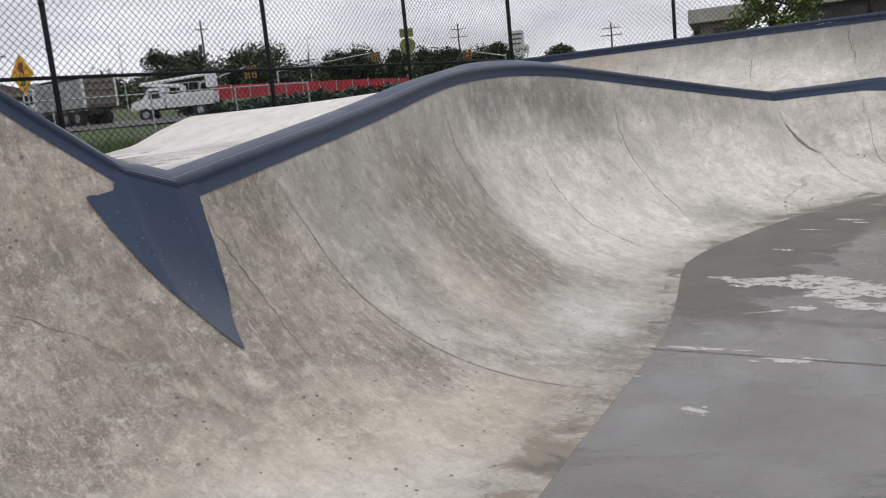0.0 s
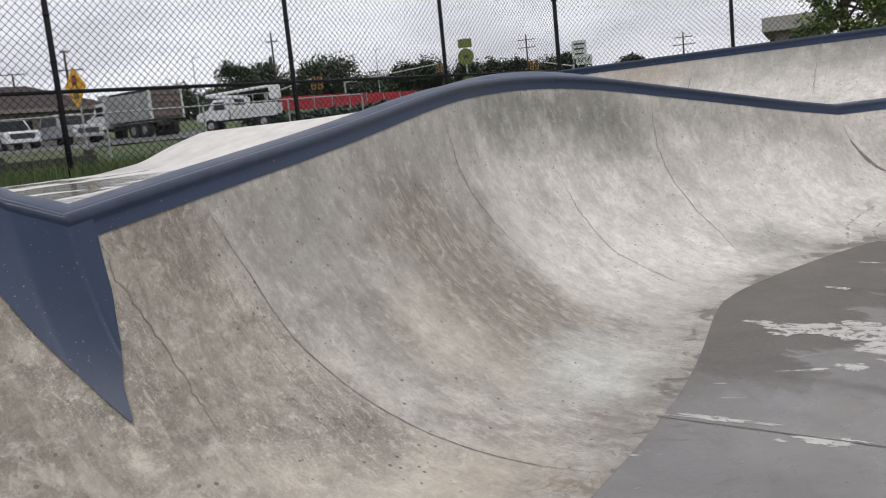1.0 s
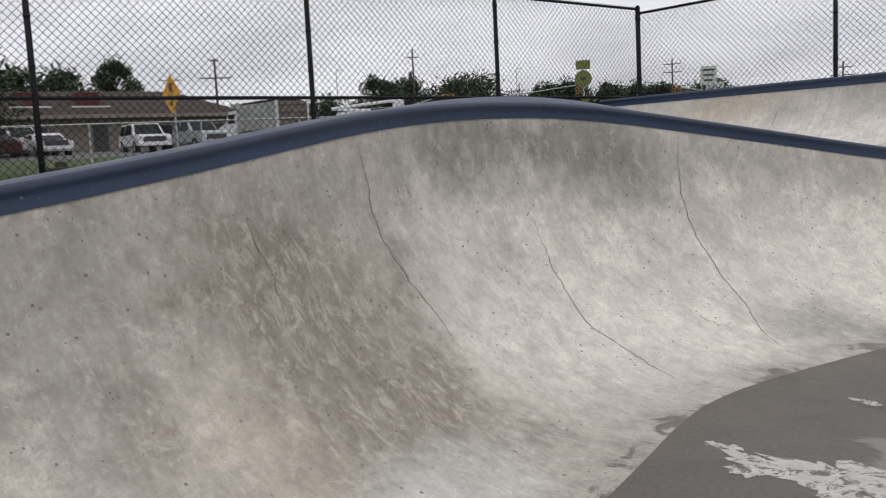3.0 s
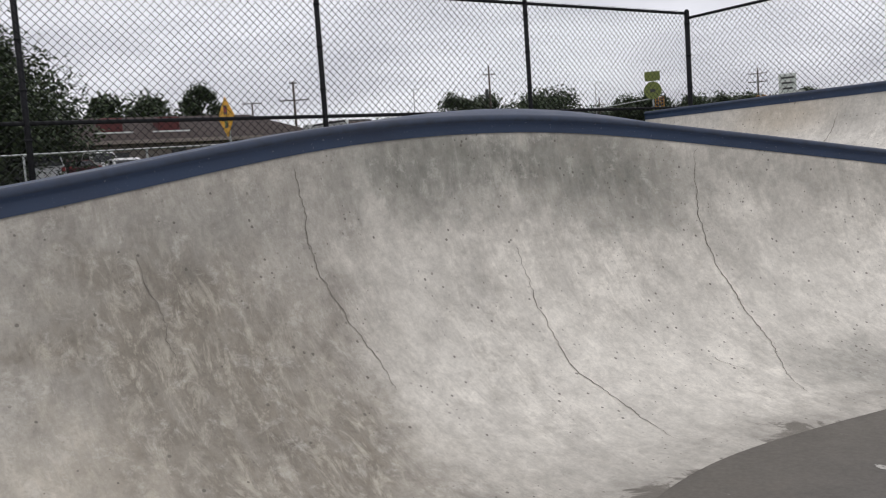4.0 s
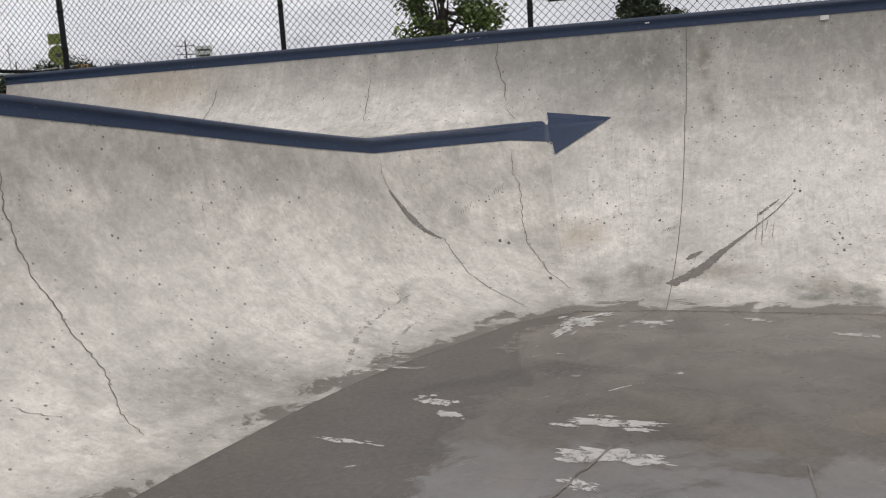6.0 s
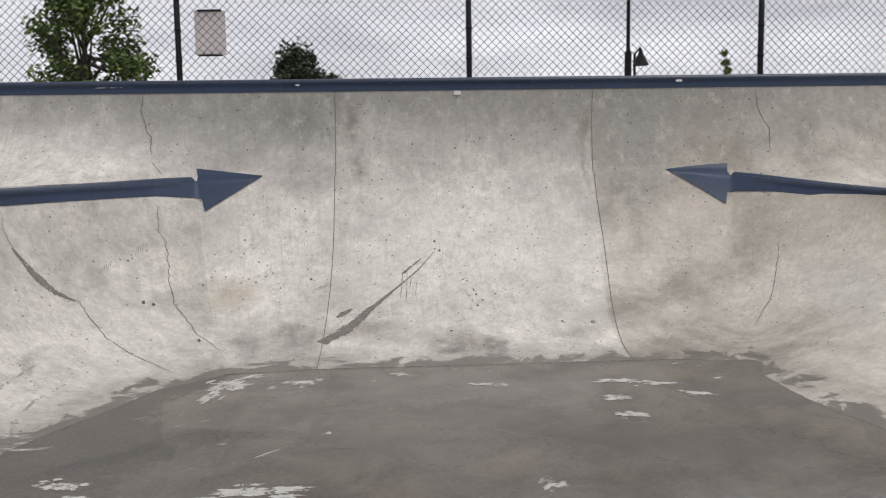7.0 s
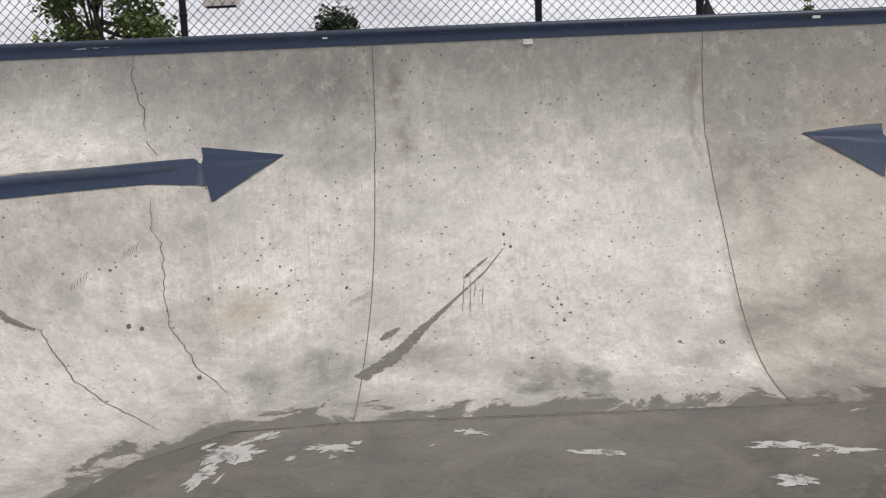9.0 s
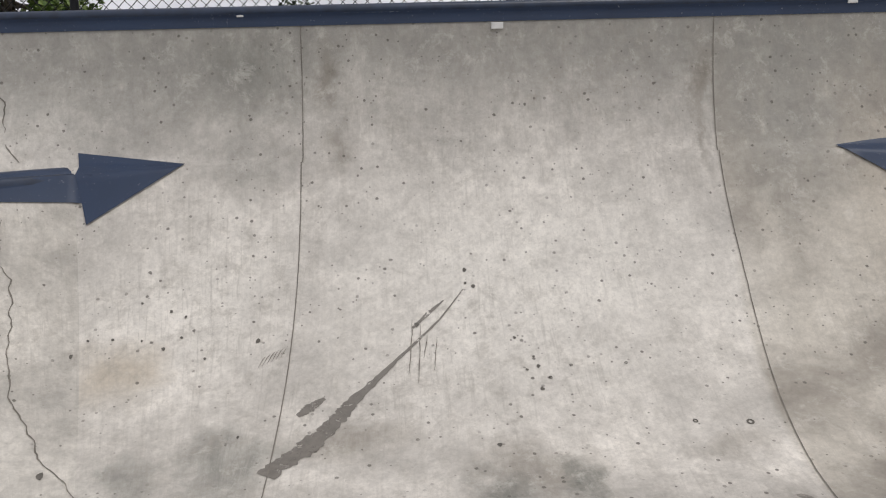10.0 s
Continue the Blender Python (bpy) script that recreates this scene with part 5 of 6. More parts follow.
def hedge():
    rnd = random.Random(4)
    verts, faces = [], []
    a, b = Vector(far(EYE0, -15.5, 58)), Vector(far(EYE0, 3.5, 66))
    for i in range(9000):
        f = rnd.random()
        p = a.lerp(b, f) + Vector((rnd.uniform(-1.2, 1.2), rnd.uniform(-1.2, 1.2), 0))
        p.z += 0.75 * rnd.random() ** 0.7 * (0.8 + 0.3 * math.sin(f * 40) + 0.15 * math.sin(f * 97))
        q = Euler((rnd.uniform(-1, 1), rnd.uniform(-1, 1), rnd.uniform(0, 6.28))).to_matrix()
        s = rnd.uniform(0.15, 0.4)
        k = len(verts)
        verts += [p + q @ Vector(c) * s for c in ((-0.5, 0, 0), (0, -0.4, 0), (0.6, 0, 0), (0, 0.4, 0))]
        faces.append((k, k + 1, k + 2, k + 3))
    ob = mesh_ob("hedge", verts, faces, LEAF_HEDGE, soft=False)
    tagged(ob, "long low dark green hedge along the road", "hedge", kind="stuff")


hedge()


# vehicles -----------------------------------------------------------------
def wheel(parent, x, y, r, w):
    bm = bmesh.new()
    tube(bm, (x, y - w / 2, r), (x, y + w / 2, r), r, 20)
    tyre = part("wheel", bm, RUBBER, parent, soft=False)
    bm = bmesh.new()
    side = 1 if y > 0 else -1
    tube(bm, (x, y + side * (w / 2 - 0.02), r), (x, y + side * (w / 2 + 0.012), r), r * 0.6, 16, r * 0.5)
    part("rim", bm, RIM, tyre)


def prism(bm, outline, y0, y1, inset=0.0, bevel=0.0):
    """A side outline (x, z) drawn out across the width; inset narrows the top."""
    zs = [z for _, z in outline]
    lo, hi = min(zs), max(zs)
    def y_at(y, z):
        return y * (1 - inset * max(0.0, (z - lo) / (hi - lo)))
    a = [bm.verts.new((x, y_at(y0, z), z)) for x, z in outline]
    b = [bm.verts.new((x, y_at(y1, z), z)) for x, z in outline]
    n = len(outline)
    fs = [bm.faces.new(a), bm.faces.new(b[::-1])]
    fs += [bm.faces.new((a[i], b[i], b[(i + 1) % n], a[(i + 1) % n])) for i in range(n)]
    if bevel:
        bmesh.ops.bevel(bm, geom=list({e for f in fs for e in f.edges}), offset=bevel, segments=2, affect="EDGES")


def road_car(kind, label, eye, az, dist, heading, paint):
    """A car pointing along its x axis; kind is suv, pickup or sedan."""
    c = empty({"suv": "suv", "pickup": "pickup_truck", "sedan": "sedan"}[kind], label, "car", far(eye, az, dist), radians(heading), "parked cars")
    w = 0.94
    lower = {"suv": [(-2.35, 0.45), (-2.35, 1.02), (2.2, 1.08), (2.4, 0.95), (2.42, 0.45)], "pickup": [(-2.8, 0.5), (-2.8, 1.12), (2.6, 1.16), (2.85, 1.0), (2.85, 0.5)],
             "sedan": [(-2.3, 0.35), (-2.35, 0.9), (-1.6, 0.98), (1.2, 0.95), (2.2, 0.78), (2.35, 0.35)]}[kind]
    cab = {"suv": [(-2.3, 1.0), (-2.05, 1.76), (0.55, 1.78), (1.25, 1.06)], "pickup": [(-1.0, 1.1), (-0.85, 1.86), (0.75, 1.86), (1.5, 1.12)],
           "sedan": [(-1.75, 0.93), (-1.0, 1.40), (0.35, 1.42), (1.25, 0.93)]}[kind]
    bm = bmesh.new()
    prism(bm, lower, -w, w, 0.03, 0.05)
    part("body", bm, paint, c)
    bm = bmesh.new()
    prism(bm, cab, -w * 0.96, w * 0.96, 0.16, 0.04)
    top = part("cabin", bm, paint, c)
    zt, zb = max(z for _, z in cab), min(z for _, z in cab)
    x0, x1 = cab[1][0], cab[2][0]
    for side in (-1, 1):
        for a, b in ((x0 + 0.12, (x0 + x1) / 2 - 0.06), ((x0 + x1) / 2 + 0.06, x1 + 0.12)):
            bm = bmesh.new()
            yb, yt = side * w * 0.955, side * w * 0.84
            pts = [(a - 0.1, yb, zb + 0.12), (b + (0.22 if b > x1 else 0), yb, zb + 0.12), (b, yt, zt - 0.1), (a, yt, zt - 0.1)]
            f = bm.faces.new([bm.verts.new(p) for p in pts])
            bmesh.ops.solidify(bm, geom=[f], thickness=0.03)
            part("side_window", bm, GLASS_DARK, top)
    for xa, xb, name in ((cab[3][0] - 0.05, cab[2][0] + 0.04, "windscreen"), (cab[0][0] + 0.02, cab[1][0] - 0.03, "rear_window")):
        bm = bmesh.new()
        s = 1 if name == "windscreen" else -1
        pts = [(xa + 0.06 * s, -w * 0.82, zb + 0.1), (xa + 0.06 * s, w * 0.82, zb + 0.1), (xb + 0.06 * s, w * 0.72, zt - 0.08), (xb + 0.06 * s, -w * 0.72, zt - 0.08)]
        f = bm.faces.new([bm.verts.new(p) for p in pts])
        bmesh.ops.solidify(bm, geom=[f], thickness=0.03)
        part(name, bm, GLASS_DARK, top)
    if kind == "pickup":
        bm = bmesh.new()
        box(bm, -2.7, -0.78, 1.02, -1.1, 0.78, 1.135)
        part("cargo_bed", bm, DARK_METAL, c)
    front, rear = lower[-1][0], lower[0][0]
    bm = bmesh.new()
    box(bm, front - 0.06, -0.62, 0.66, front + 0.03, 0.62, 0.94, 0.02)
    part("grille", bm, DARK_METAL, c)
    bm = bmesh.new()
    box(bm, front - 0.1, -0.92, 0.42, front + 0.06, 0.92, 0.62, 0.04)
    part("bumper", bm, paint, c)
    for y in (-0.78, 0.78):
        bm = bmesh.new()
        box(bm, front - 0.12, y - 0.14, 0.72, front + 0.02, y + 0.14, 0.92, 0.02)
        part("headlight", bm, LAMP_GLASS, c)
        bm = bmesh.new()
        box(bm, rear - 0.02, y - 0.1, 0.75, rear + 0.1, y + 0.1, 1.0, 0.02)
        part("tail_light", bm, SIGN_RED, c)
    r = 0.39 if kind != "sedan" else 0.33
    for x in (rear + 0.95, front - 0.95):
        for y in (-0.82, 0.82):
            wheel(c, x, y, r, 0.25)
    return c


road_car("suv", "white sport utility car with dark windows, parked", EYE2, -32.3, 54, -43, PAINT_WHITE)
road_car("pickup", "silver pickup truck with dark grille, parked", EYE2, -29.3, 55, -34, PAINT_SILVER)
road_car("sedan", "white sedan parked on the lot", EYE2, -37.9, 55, -38, PAINT_WHITE)
road_car("suv", "white sport utility car seen from behind, parked", EYE4, -45.0, 52, 150, PAINT_WHITE)
road_car("sedan", "dark red sedan parked on the lot", EYE4, -42.9, 54, 150, DARK_RED)
road_car("pickup", "white pickup truck parked by the building", EYE2, -39.6, 58, -25, PAINT_WHITE)


def dump_truck():
    c = empty("dump_truck", "white dump truck with grey ribbed body and rusty tailgate", "truck", far(EYE1, -24.0, 59), radians(147))
    c.scale = (0.9, 0.9, 0.9)
    bm = bmesh.new()
    box(bm, -3.9, -0.5, 0.75, 3.2, 0.5, 1.0, 0.03)
    part("chassis", bm, DARK_METAL, c)
    bm = bmesh.new()
    prism(bm, [(1.3, 0.9), (1.3, 2.75), (2.5, 2.75), (2.85, 1.85), (4.0, 1.65), (4.15, 0.9)], -1.15, 1.15, 0.06, 0.06)
    cab = part("cab", bm, PAINT_WHITE, c)
    for side in (-1, 1):
        bm = bmesh.new()
        box(bm, 1.55, side * 1.10 - 0.03, 1.85, 2.45, side * 1.10 + 0.03, 2.5, 0.02)
        part("side_window", bm, GLASS_DARK, cab)
    bm = bmesh.new()
    prism(bm, [(2.58, 2.62), (2.88, 1.92), (2.92, 1.94), (2.62, 2.66)], -1.0, 1.0)
    part("windscreen", bm, GLASS_DARK, cab)
    bm = bmesh.new()
    prism(bm, [(-4.2, 1.15), (-4.3, 3.0), (1.0, 3.05), (1.05, 1.2)], -1.22, 1.22, 0.0, 0.03)
    body = part("dump_body", bm, DUMP_GREY, c)
    for k in range(7):
        for side in (-1, 1):
            bm = bmesh.new()
            x = -4.0 + k * 0.78
            box(bm, x, side * 1.25 - 0.05, 1.2, x + 0.1, side * 1.25 + 0.05, 3.02, 0.01)
            part("rib", bm, DUMP_GREY, body)
    bm = bmesh.new()
    box(bm, -4.42, -1.2, 1.2, -4.30, 1.2, 3.0, 0.02)
    gate = part("tailgate", bm, RUST, c)
    for k in range(4):
        bm = bmesh.new()
        box(bm, -4.50, -1.15, 1.32 + k * 0.48, -4.42, 1.15, 1.44 + k * 0.48, 0.02)
        part("rib", bm, RUST, gate)
    for y in (-1.24, 1.24):
        bm = bmesh.new()
        box(bm, -4.48, y - 0.08, 1.15, -4.28, y + 0.08, 3.08, 0.02)
        part("corner_post", bm, SIGN_WHITE, body)
    bm = bmesh.new()
    prism(bm, [(-4.0, 3.02), (-3.8, 3.16), (-2.0, 3.22), (0.3, 3.18), (0.9, 3.04)], -1.12, 1.12, 0.03, 0.03)
    part("tarpaulin", bm, RUBBER, body, "dark folded tarpaulin")
    bm = bmesh.new()
    box(bm, 0.95, -1.2, 2.9, 1.9, 1.2, 3.25, 0.04)
    part("cab_shield", bm, DUMP_GREY, c)
    for x in (-3.3, -2.0, 3.0):
        for y in (-1.0, 1.0):
            wheel(c, x, y, 0.52, 0.42)


dump_truck()


def utility_truck():
    c = empty("utility_truck", "white utility bucket truck with folded boom", "truck", far(EYE0, -16.65, 58), radians(182))
    c.scale = (0.87, 0.87, 0.87)
    bm = bmesh.new()
    box(bm, -2.9, -0.5, 0.7, 2.6, 0.5, 0.95, 0.03)
    part("chassis", bm, DARK_METAL, c)
    bm = bmesh.new()
    prism(bm, [(0.6, 0.8), (0.6, 2.3), (1.7, 2.3), (2.05, 1.55), (2.95, 1.4), (3.05, 0.8)], -1.05, 1.05, 0.08, 0.06)
    cab = part("cab", bm, PAINT_WHITE, c)
    for side in (-1, 1):
        bm = bmesh.new()
        box(bm, 0.85, side * 1.0 - 0.03, 1.55, 1.65, side * 1.0 + 0.03, 2.1, 0.02)
        part("side_window", bm, GLASS_DARK, cab)
    bm = bmesh.new()
    prism(bm, [(1.78, 2.2), (2.07, 1.6), (2.11, 1.62), (1.82, 2.24)], -0.9, 0.9)
    part("windscreen", bm, GLASS_DARK, cab)
    for y0, y1 in ((-1.1, -0.55), (0.55, 1.1)):
        bm = bmesh.new()
        box(bm, -2.9, y0, 0.8, 0.45, y1, 1.75, 0.04)
        tool = part("tool_cabinet", bm, PAINT_WHITE, c)
        for k in range(3):
            bm = bmesh.new()
            y = y1 if y1 > 0 else y0
            box(bm, -2.75 + k * 1.05, y - 0.012, 0.95, -1.85 + k * 1.05, y + 0.012, 1.65, 0.01)
            part("cabinet_door", bm, SIGN_WHITE, tool)
    bm = bmesh.new()
    tube(bm, (-0.6, 0, 0.95), (-0.6, 0, 2.3), 0.22, 10)
    part("turret", bm, PAINT_WHITE, c)
    bm = bmesh.new()
    tube(bm, (-0.6, 0, 2.3), (2.4, 0.1, 2.65), 0.13, 8)
    tube(bm, (2.4, 0.1, 2.65), (-2.4, 0.2, 2.95), 0.11, 8)
    part("boom", bm, PAINT_WHITE, c)
    bm = bmesh.new()
    box(bm, -3.1, -0.25, 2.0, -2.4, 0.6, 3.0, 0.08)
    part("bucket", bm, PAINT_WHITE, c)
    bm = bmesh.new()
    for k in range(4):
        tube(bm, (-2.6 + k * 0.9, -0.9, 1.75), (-2.6 + k * 0.9, -0.9, 2.55), 0.03, 6)
    tube(bm, (-2.7, -0.9, 2.55), (0.4, -0.9, 2.55), 0.03, 6)
    part("rack", bm, GALV, c)
    for x in (-1.9, 2.0):
        for y in (-0.9, 0.9):
            wheel(c, x, y, 0.46, 0.35)


utility_truck()


# buildings ------------------------------------------------------------------
def low_building():
    a, b = Vector(far(EYE4, -58, 62)), Vector(far(EYE2, -26.6, 68))
    run = b - a
    length, ang = math.hypot(run.x, run.y), math.atan2(run.y, run.x)
    h = empty("low_building", "long low beige building with brown shingle roof", "building", (a.x, a.y, a.z), ang)
    eave, ridge, deep = 2.6, 4.7, 11.0
    bm = bmesh.new()
    box(bm, 0, 0, -0.5, length, deep, eave)
    wall = part("wall", bm, STUCCO, h)
    bm = bmesh.new()
    e, k = 0.7, 3.0
    v = [bm.verts.new(p) for p in ((-e, -e, eave), (length + e, -e, eave), (length + e, deep + e, eave), (-e, deep + e, eave), (k, deep / 2, ridge), (length - k, deep / 2, ridge))]
    for f in ((0, 1, 5, 4), (1, 2, 5), (2, 3, 4, 5), (3, 0, 4), (3, 2, 1, 0)):
        bm.faces.new([v[i] for i in f])
    roof = part("roof", bm, ROOF_BROWN, h)
    bm = bmesh.new()
    box(bm, -e, -e - 0.03, eave - 0.2, length + e, -e + 0.05, eave + 0.04)
    part("fascia", bm, STUCCO, roof)
    for az in (-41.3, -37.8):
        q = Vector(far(EYE4, az, 66)) - a
        x = q.x * math.cos(ang) + q.y * math.sin(ang)
        bm = bmesh.new()
        box(bm, x, 1.6, 2.9, x + 1.5, 3.2, 4.35, 0.06)
        unit = part("rooftop_unit", bm, DARK_RED, roof)
        bm = bmesh.new()
        box(bm, x - 0.5, 1.2, 3.1, x + 2.1, 1.5, 3.35, 0.03)
        part("duct", bm, SIGN_WHITE, unit)
    n = int(length / 4.2)
    for i in range(n):
        x = 2 + i * 4.2
        bm = bmesh.new()
        if i % 3 == 2:
            box(bm, x, -0.06, 0.0, x + 1.0, 0.04, 2.05, 0.01)
            part("door", bm, DARK_METAL, wall)
        else:
            box(bm, x, -0.05, 0.85, x + 1.3, 0.04, 1.85, 0.01)
            part("window", bm, GLASS_DARK, wall)


low_building()


def flat_building():
    for az0, az1, dist, top, label in ((16.7, 19.4, 75, 4.15, "small flat-roofed beige building behind the trees"), (22.3, 32.0, 80, 4.35, "long flat-roofed beige building with dark band")):
        a, b = Vector(far(EYE0, az0, dist)), Vector(far(EYE0, az1, dist))
        run = b - a
        length, ang = math.hypot(run.x, run.y), math.atan2(run.y, run.x)
        h = empty("flat_building", label, "building", (a.x, a.y, a.z), ang)
        top_z = high(EYE0, dist, top) - a.z
        bm = bmesh.new()
        box(bm, 0, 0, -0.5, length, 10, top_z - 1.1)
        wall = part("wall", bm, DARK_METAL if az0 > 20 else STUCCO, h)
        bm = bmesh.new()
        box(bm, -0.9, -0.9, top_z - 1.1, length + 0.9, 11, top_z, 0.05)
        part("roof", bm, CONCRETE_FAR, h)
        for i in range(int(length / 3)):
            bm = bmesh.new()
            box(bm, 1 + i * 3, -0.05, 1.0, 2.6 + i * 3, 0.05, top_z - 1.6)
            part("window", bm, GLASS_DARK, wall)


flat_building()


def red_wall():
    a, b = Vector(far(EYE0, -14.4, 66)), Vector(far(EYE0, -1.6, 74))
    run = b - a
    length, ang = math.hypot(run.x, run.y), math.atan2(run.y, run.x)
    f = empty("screen_fence", "long red fabric-screened fence behind the hedge", "fence", (a.x, a.y, a.z), ang)
    n = 12
    for i in range(n):
        x0, x1 = length * i / n, length * (i + 1) / n
        bm = bmesh.new()
        d = 66 + 8 * i / n
        box(bm, x0 + 0.06, -0.03, high(EYE0, d, 1.75 - 0.6 * i / n) - a.z, x1 - 0.06, 0.03, high(EYE0, d, 2.6 - 0.7 * i / n) - a.z)
        part("panel", bm, RED_SCREEN, f)
        bm = bmesh.new()
        tube(bm, (x0, 0, -0.4), (x0, 0, high(EYE0, d, 2.62 - 0.7 * i / n) - a.z), 0.05, 8)
        part("post", bm, GALV, f)


red_wall()


# poles, signals and signs -----------------------------------------------------
def utility_pole(eye, az, dist, el, arms, label="weathered wooden utility pole with crossarms", turn=0.0):
    base = far(eye, az, dist)
    h = high(eye, dist, el) - base[2]
    p = empty("utility_pole", label, "pole", base, radians(-az + turn), "utility poles")
    bm = bmesh.new()
    tube(bm, (0, 0, -0.5), (0, 0, h), 0.16, 8, 0.11)
    part("pole", bm, WOOD_POLE, p, soft=True)
    for drop, wide in arms:
        bm = bmesh.new()
        box(bm, -wide / 2, -0.14, h - drop - 0.06, wide / 2, -0.02, h - drop + 0.06, 0.01)
        arm = part("crossarm", bm, WOOD_POLE, p)
        for x in (-wide / 2 + 0.1, -wide / 5, wide / 5, wide / 2 - 0.1):
            bm = bmesh.new()
            tube(bm, (x, -0.08, h - drop + 0.06), (x, -0.08, h - drop + 0.2), 0.05, 6, 0.03)
            part("insulator", bm, DARK_METAL, arm)
    return p, h


pole_w, h = utility_pole(EYE0, -14.55, 125, 6.6, [(1.2, 1.7)])
bm = bmesh.new()
tube(bm, (-0.42, 0, h - 4.4), (-0.42, 0, h - 3.2), 0.26, 10)
part("transformer", bm, DARK_METAL, pole_w)
utility_pole(EYE0, -8.15, 200, 4.1, [(1.6, 4.4), (3.2, 2.4)])
utility_pole(EYE0, 1.6, 150, 4.98, [(0.9, 2.8), (2.2, 3.0)])
utility_pole(EYE0, 11.3, 140, 4.0, [(0.8, 2.6), (1.9, 3.2)])
utility_pole(EYE4, -28.9, 100, 6.55, [(0.2, 0.9), (2.1, 3.4)])
utility_pole(EYE4, -31.55, 126, 5.35, [(0.15, 2.9)])


def thin_lamp(eye, az, dist, el):
    base = far(eye, az, dist)
    h = high(eye, dist, el) - base[2]
    p = empty("street_lamp", "thin grey street lamp with short arm", "lamp", base, radians(-az), "street lamps")
    bm = bmesh.new()
    tube(bm, (0, 0, -0.3), (0, 0, h), 0.09, 8, 0.06)
    tube(bm, (0, 0, h), (0.45, 0, h + 0.08), 0.05, 6)
    part("pole", bm, GALV, p)
    bm = bmesh.new()
    box(bm, 0.4, -0.12, h + 0.02, 0.85, 0.12, h + 0.14, 0.03)
    part("lamp_head", bm, GALV, p)


for az, dist, el in ((-19.53, 131, 5.45), (-8.1, 150, 5.0), (-21.9, 120, 4.0)):
    thin_lamp(EYE0, az, dist, el)


def signal(eye, az, dist, el, reach):
    base = far(eye, az, dist)
    z = high(eye, dist, el) - base[2]
    p = empty("traffic_signal", "yellow traffic signal heads on a grey mast arm", "traffic light", base, radians(-az), "traffic signals")
    bm = bmesh.new()
    tube(bm, (reach, 0, -0.3), (reach, 0, z - 0.6), 0.14, 8, 0.11)
    tube(bm, (reach, 0, z - 0.8), (0, 0, z + 0.35), 0.09, 8, 0.06)
    part("mast", bm, GALV, p)
    for x in (0.0, 0.62):
        bm = bmesh.new()
        box(bm, x - 0.22, -0.15, z - 0.75, x + 0.22, 0.15, z + 0.4, 0.04)
        head = part("signal_head", bm, AMBER, p)
        for k in range(3):
            bm = bmesh.new()
            tube(bm, (x, -0.3, z - 0.5 + k * 0.36), (x, -0.14, z - 0.5 + k * 0.36), 0.15, 10)
            part("lens_hood", bm, DARK_METAL, head)


signal(EYE0, -12.1, 85, 3.35, -4.5)
signal(EYE0, -4.0, 110, 3.55, -12.0)
signal(EYE0, 1.9, 110, 3.1, 5.0)


def diamond_sign():
    x, y = -10.85, 23.3
    z0 = ground_z(math.hypot(x - CX, y - CY))
    s = empty("warning_sign", "yellow diamond warning sign with signal symbol on a post", "sign", (x, y, z0), radians(-33))
    zc = 3.40 - z0
    bm = bmesh.new()
    tube(bm, (0, 0.03, -0.3), (0, 0.03, zc + 0.3), 0.03, 8)
    part("post", bm, GALV, s)
    bm = bmesh.new()
    box(bm, -0.38, -0.012, -0.38, 0.38, 0.0, 0.38, 0.004, Matrix.Translation((0, -0.03, zc)) @ Matrix.Rotation(radians(45), 4, "Y"))
    part("plate", bm, SIGN_YELLOW, s)
    bm = bmesh.new()
    box(bm, -0.1, -0.052, zc - 0.30, 0.1, -0.046, zc + 0.30, 0.002)
    sym = part("symbol", bm, DARK_METAL, s)
    for k, mat in enumerate((SIGN_GREEN, SIGN_YELLOW, SIGN_RED)):
        bm = bmesh.new()
        tube(bm, (0, -0.058, zc - 0.19 + 0.19 * k), (0, -0.053, zc - 0.19 + 0.19 * k), 0.075, 16)
        part("disc", bm, mat, sym)


diamond_sign()


def green_sign():
    x, y = -1.12, 38.0
    z0 = ground_z(math.hypot(x - CX, y - CY))
    s = empty("road_sign", "olive green round sign below a small plate on a post", "sign", (x, y, z0), radians(2))
    bm = bmesh.new()
    tube(bm, (0, 0.04, -0.3), (0, 0.04, 4.9 - z0), 0.035, 8)
    part("post", bm, GALV, s)
    bm = bmesh.new()
    tube(bm, (0, 0.0, 4.13 - z0), (0, 0.02, 4.13 - z0), 0.34, 24)
    plate = part("round_plate", bm, SIGN_GREEN, s)
    bm = bmesh.new()
    box(bm, -0.1, -0.012, 4.07 - z0, 0.1, -0.004, 4.19 - z0, 0.002)
    part("mark", bm, DARK_METAL, plate)
    bm = bmesh.new()
    box(bm, -0.29, 0.0, 4.50 - z0, 0.29, 0.02, 4.86 - z0, 0.004)
    part("top_plate", bm, SIGN_GREEN, s)
    bm = bmesh.new()
    for k in range(4):
        tube(bm, (-0.14 + 0.1 * k, 0.0, 3.2 - z0 + 0.12 * (k % 2)), (-0.14 + 0.1 * k, 0.02, 3.2 - z0 + 0.12 * (k % 2)), 0.08, 8)
    part("flower_cluster", bm, LEAF_GREEN, s)


green_sign()


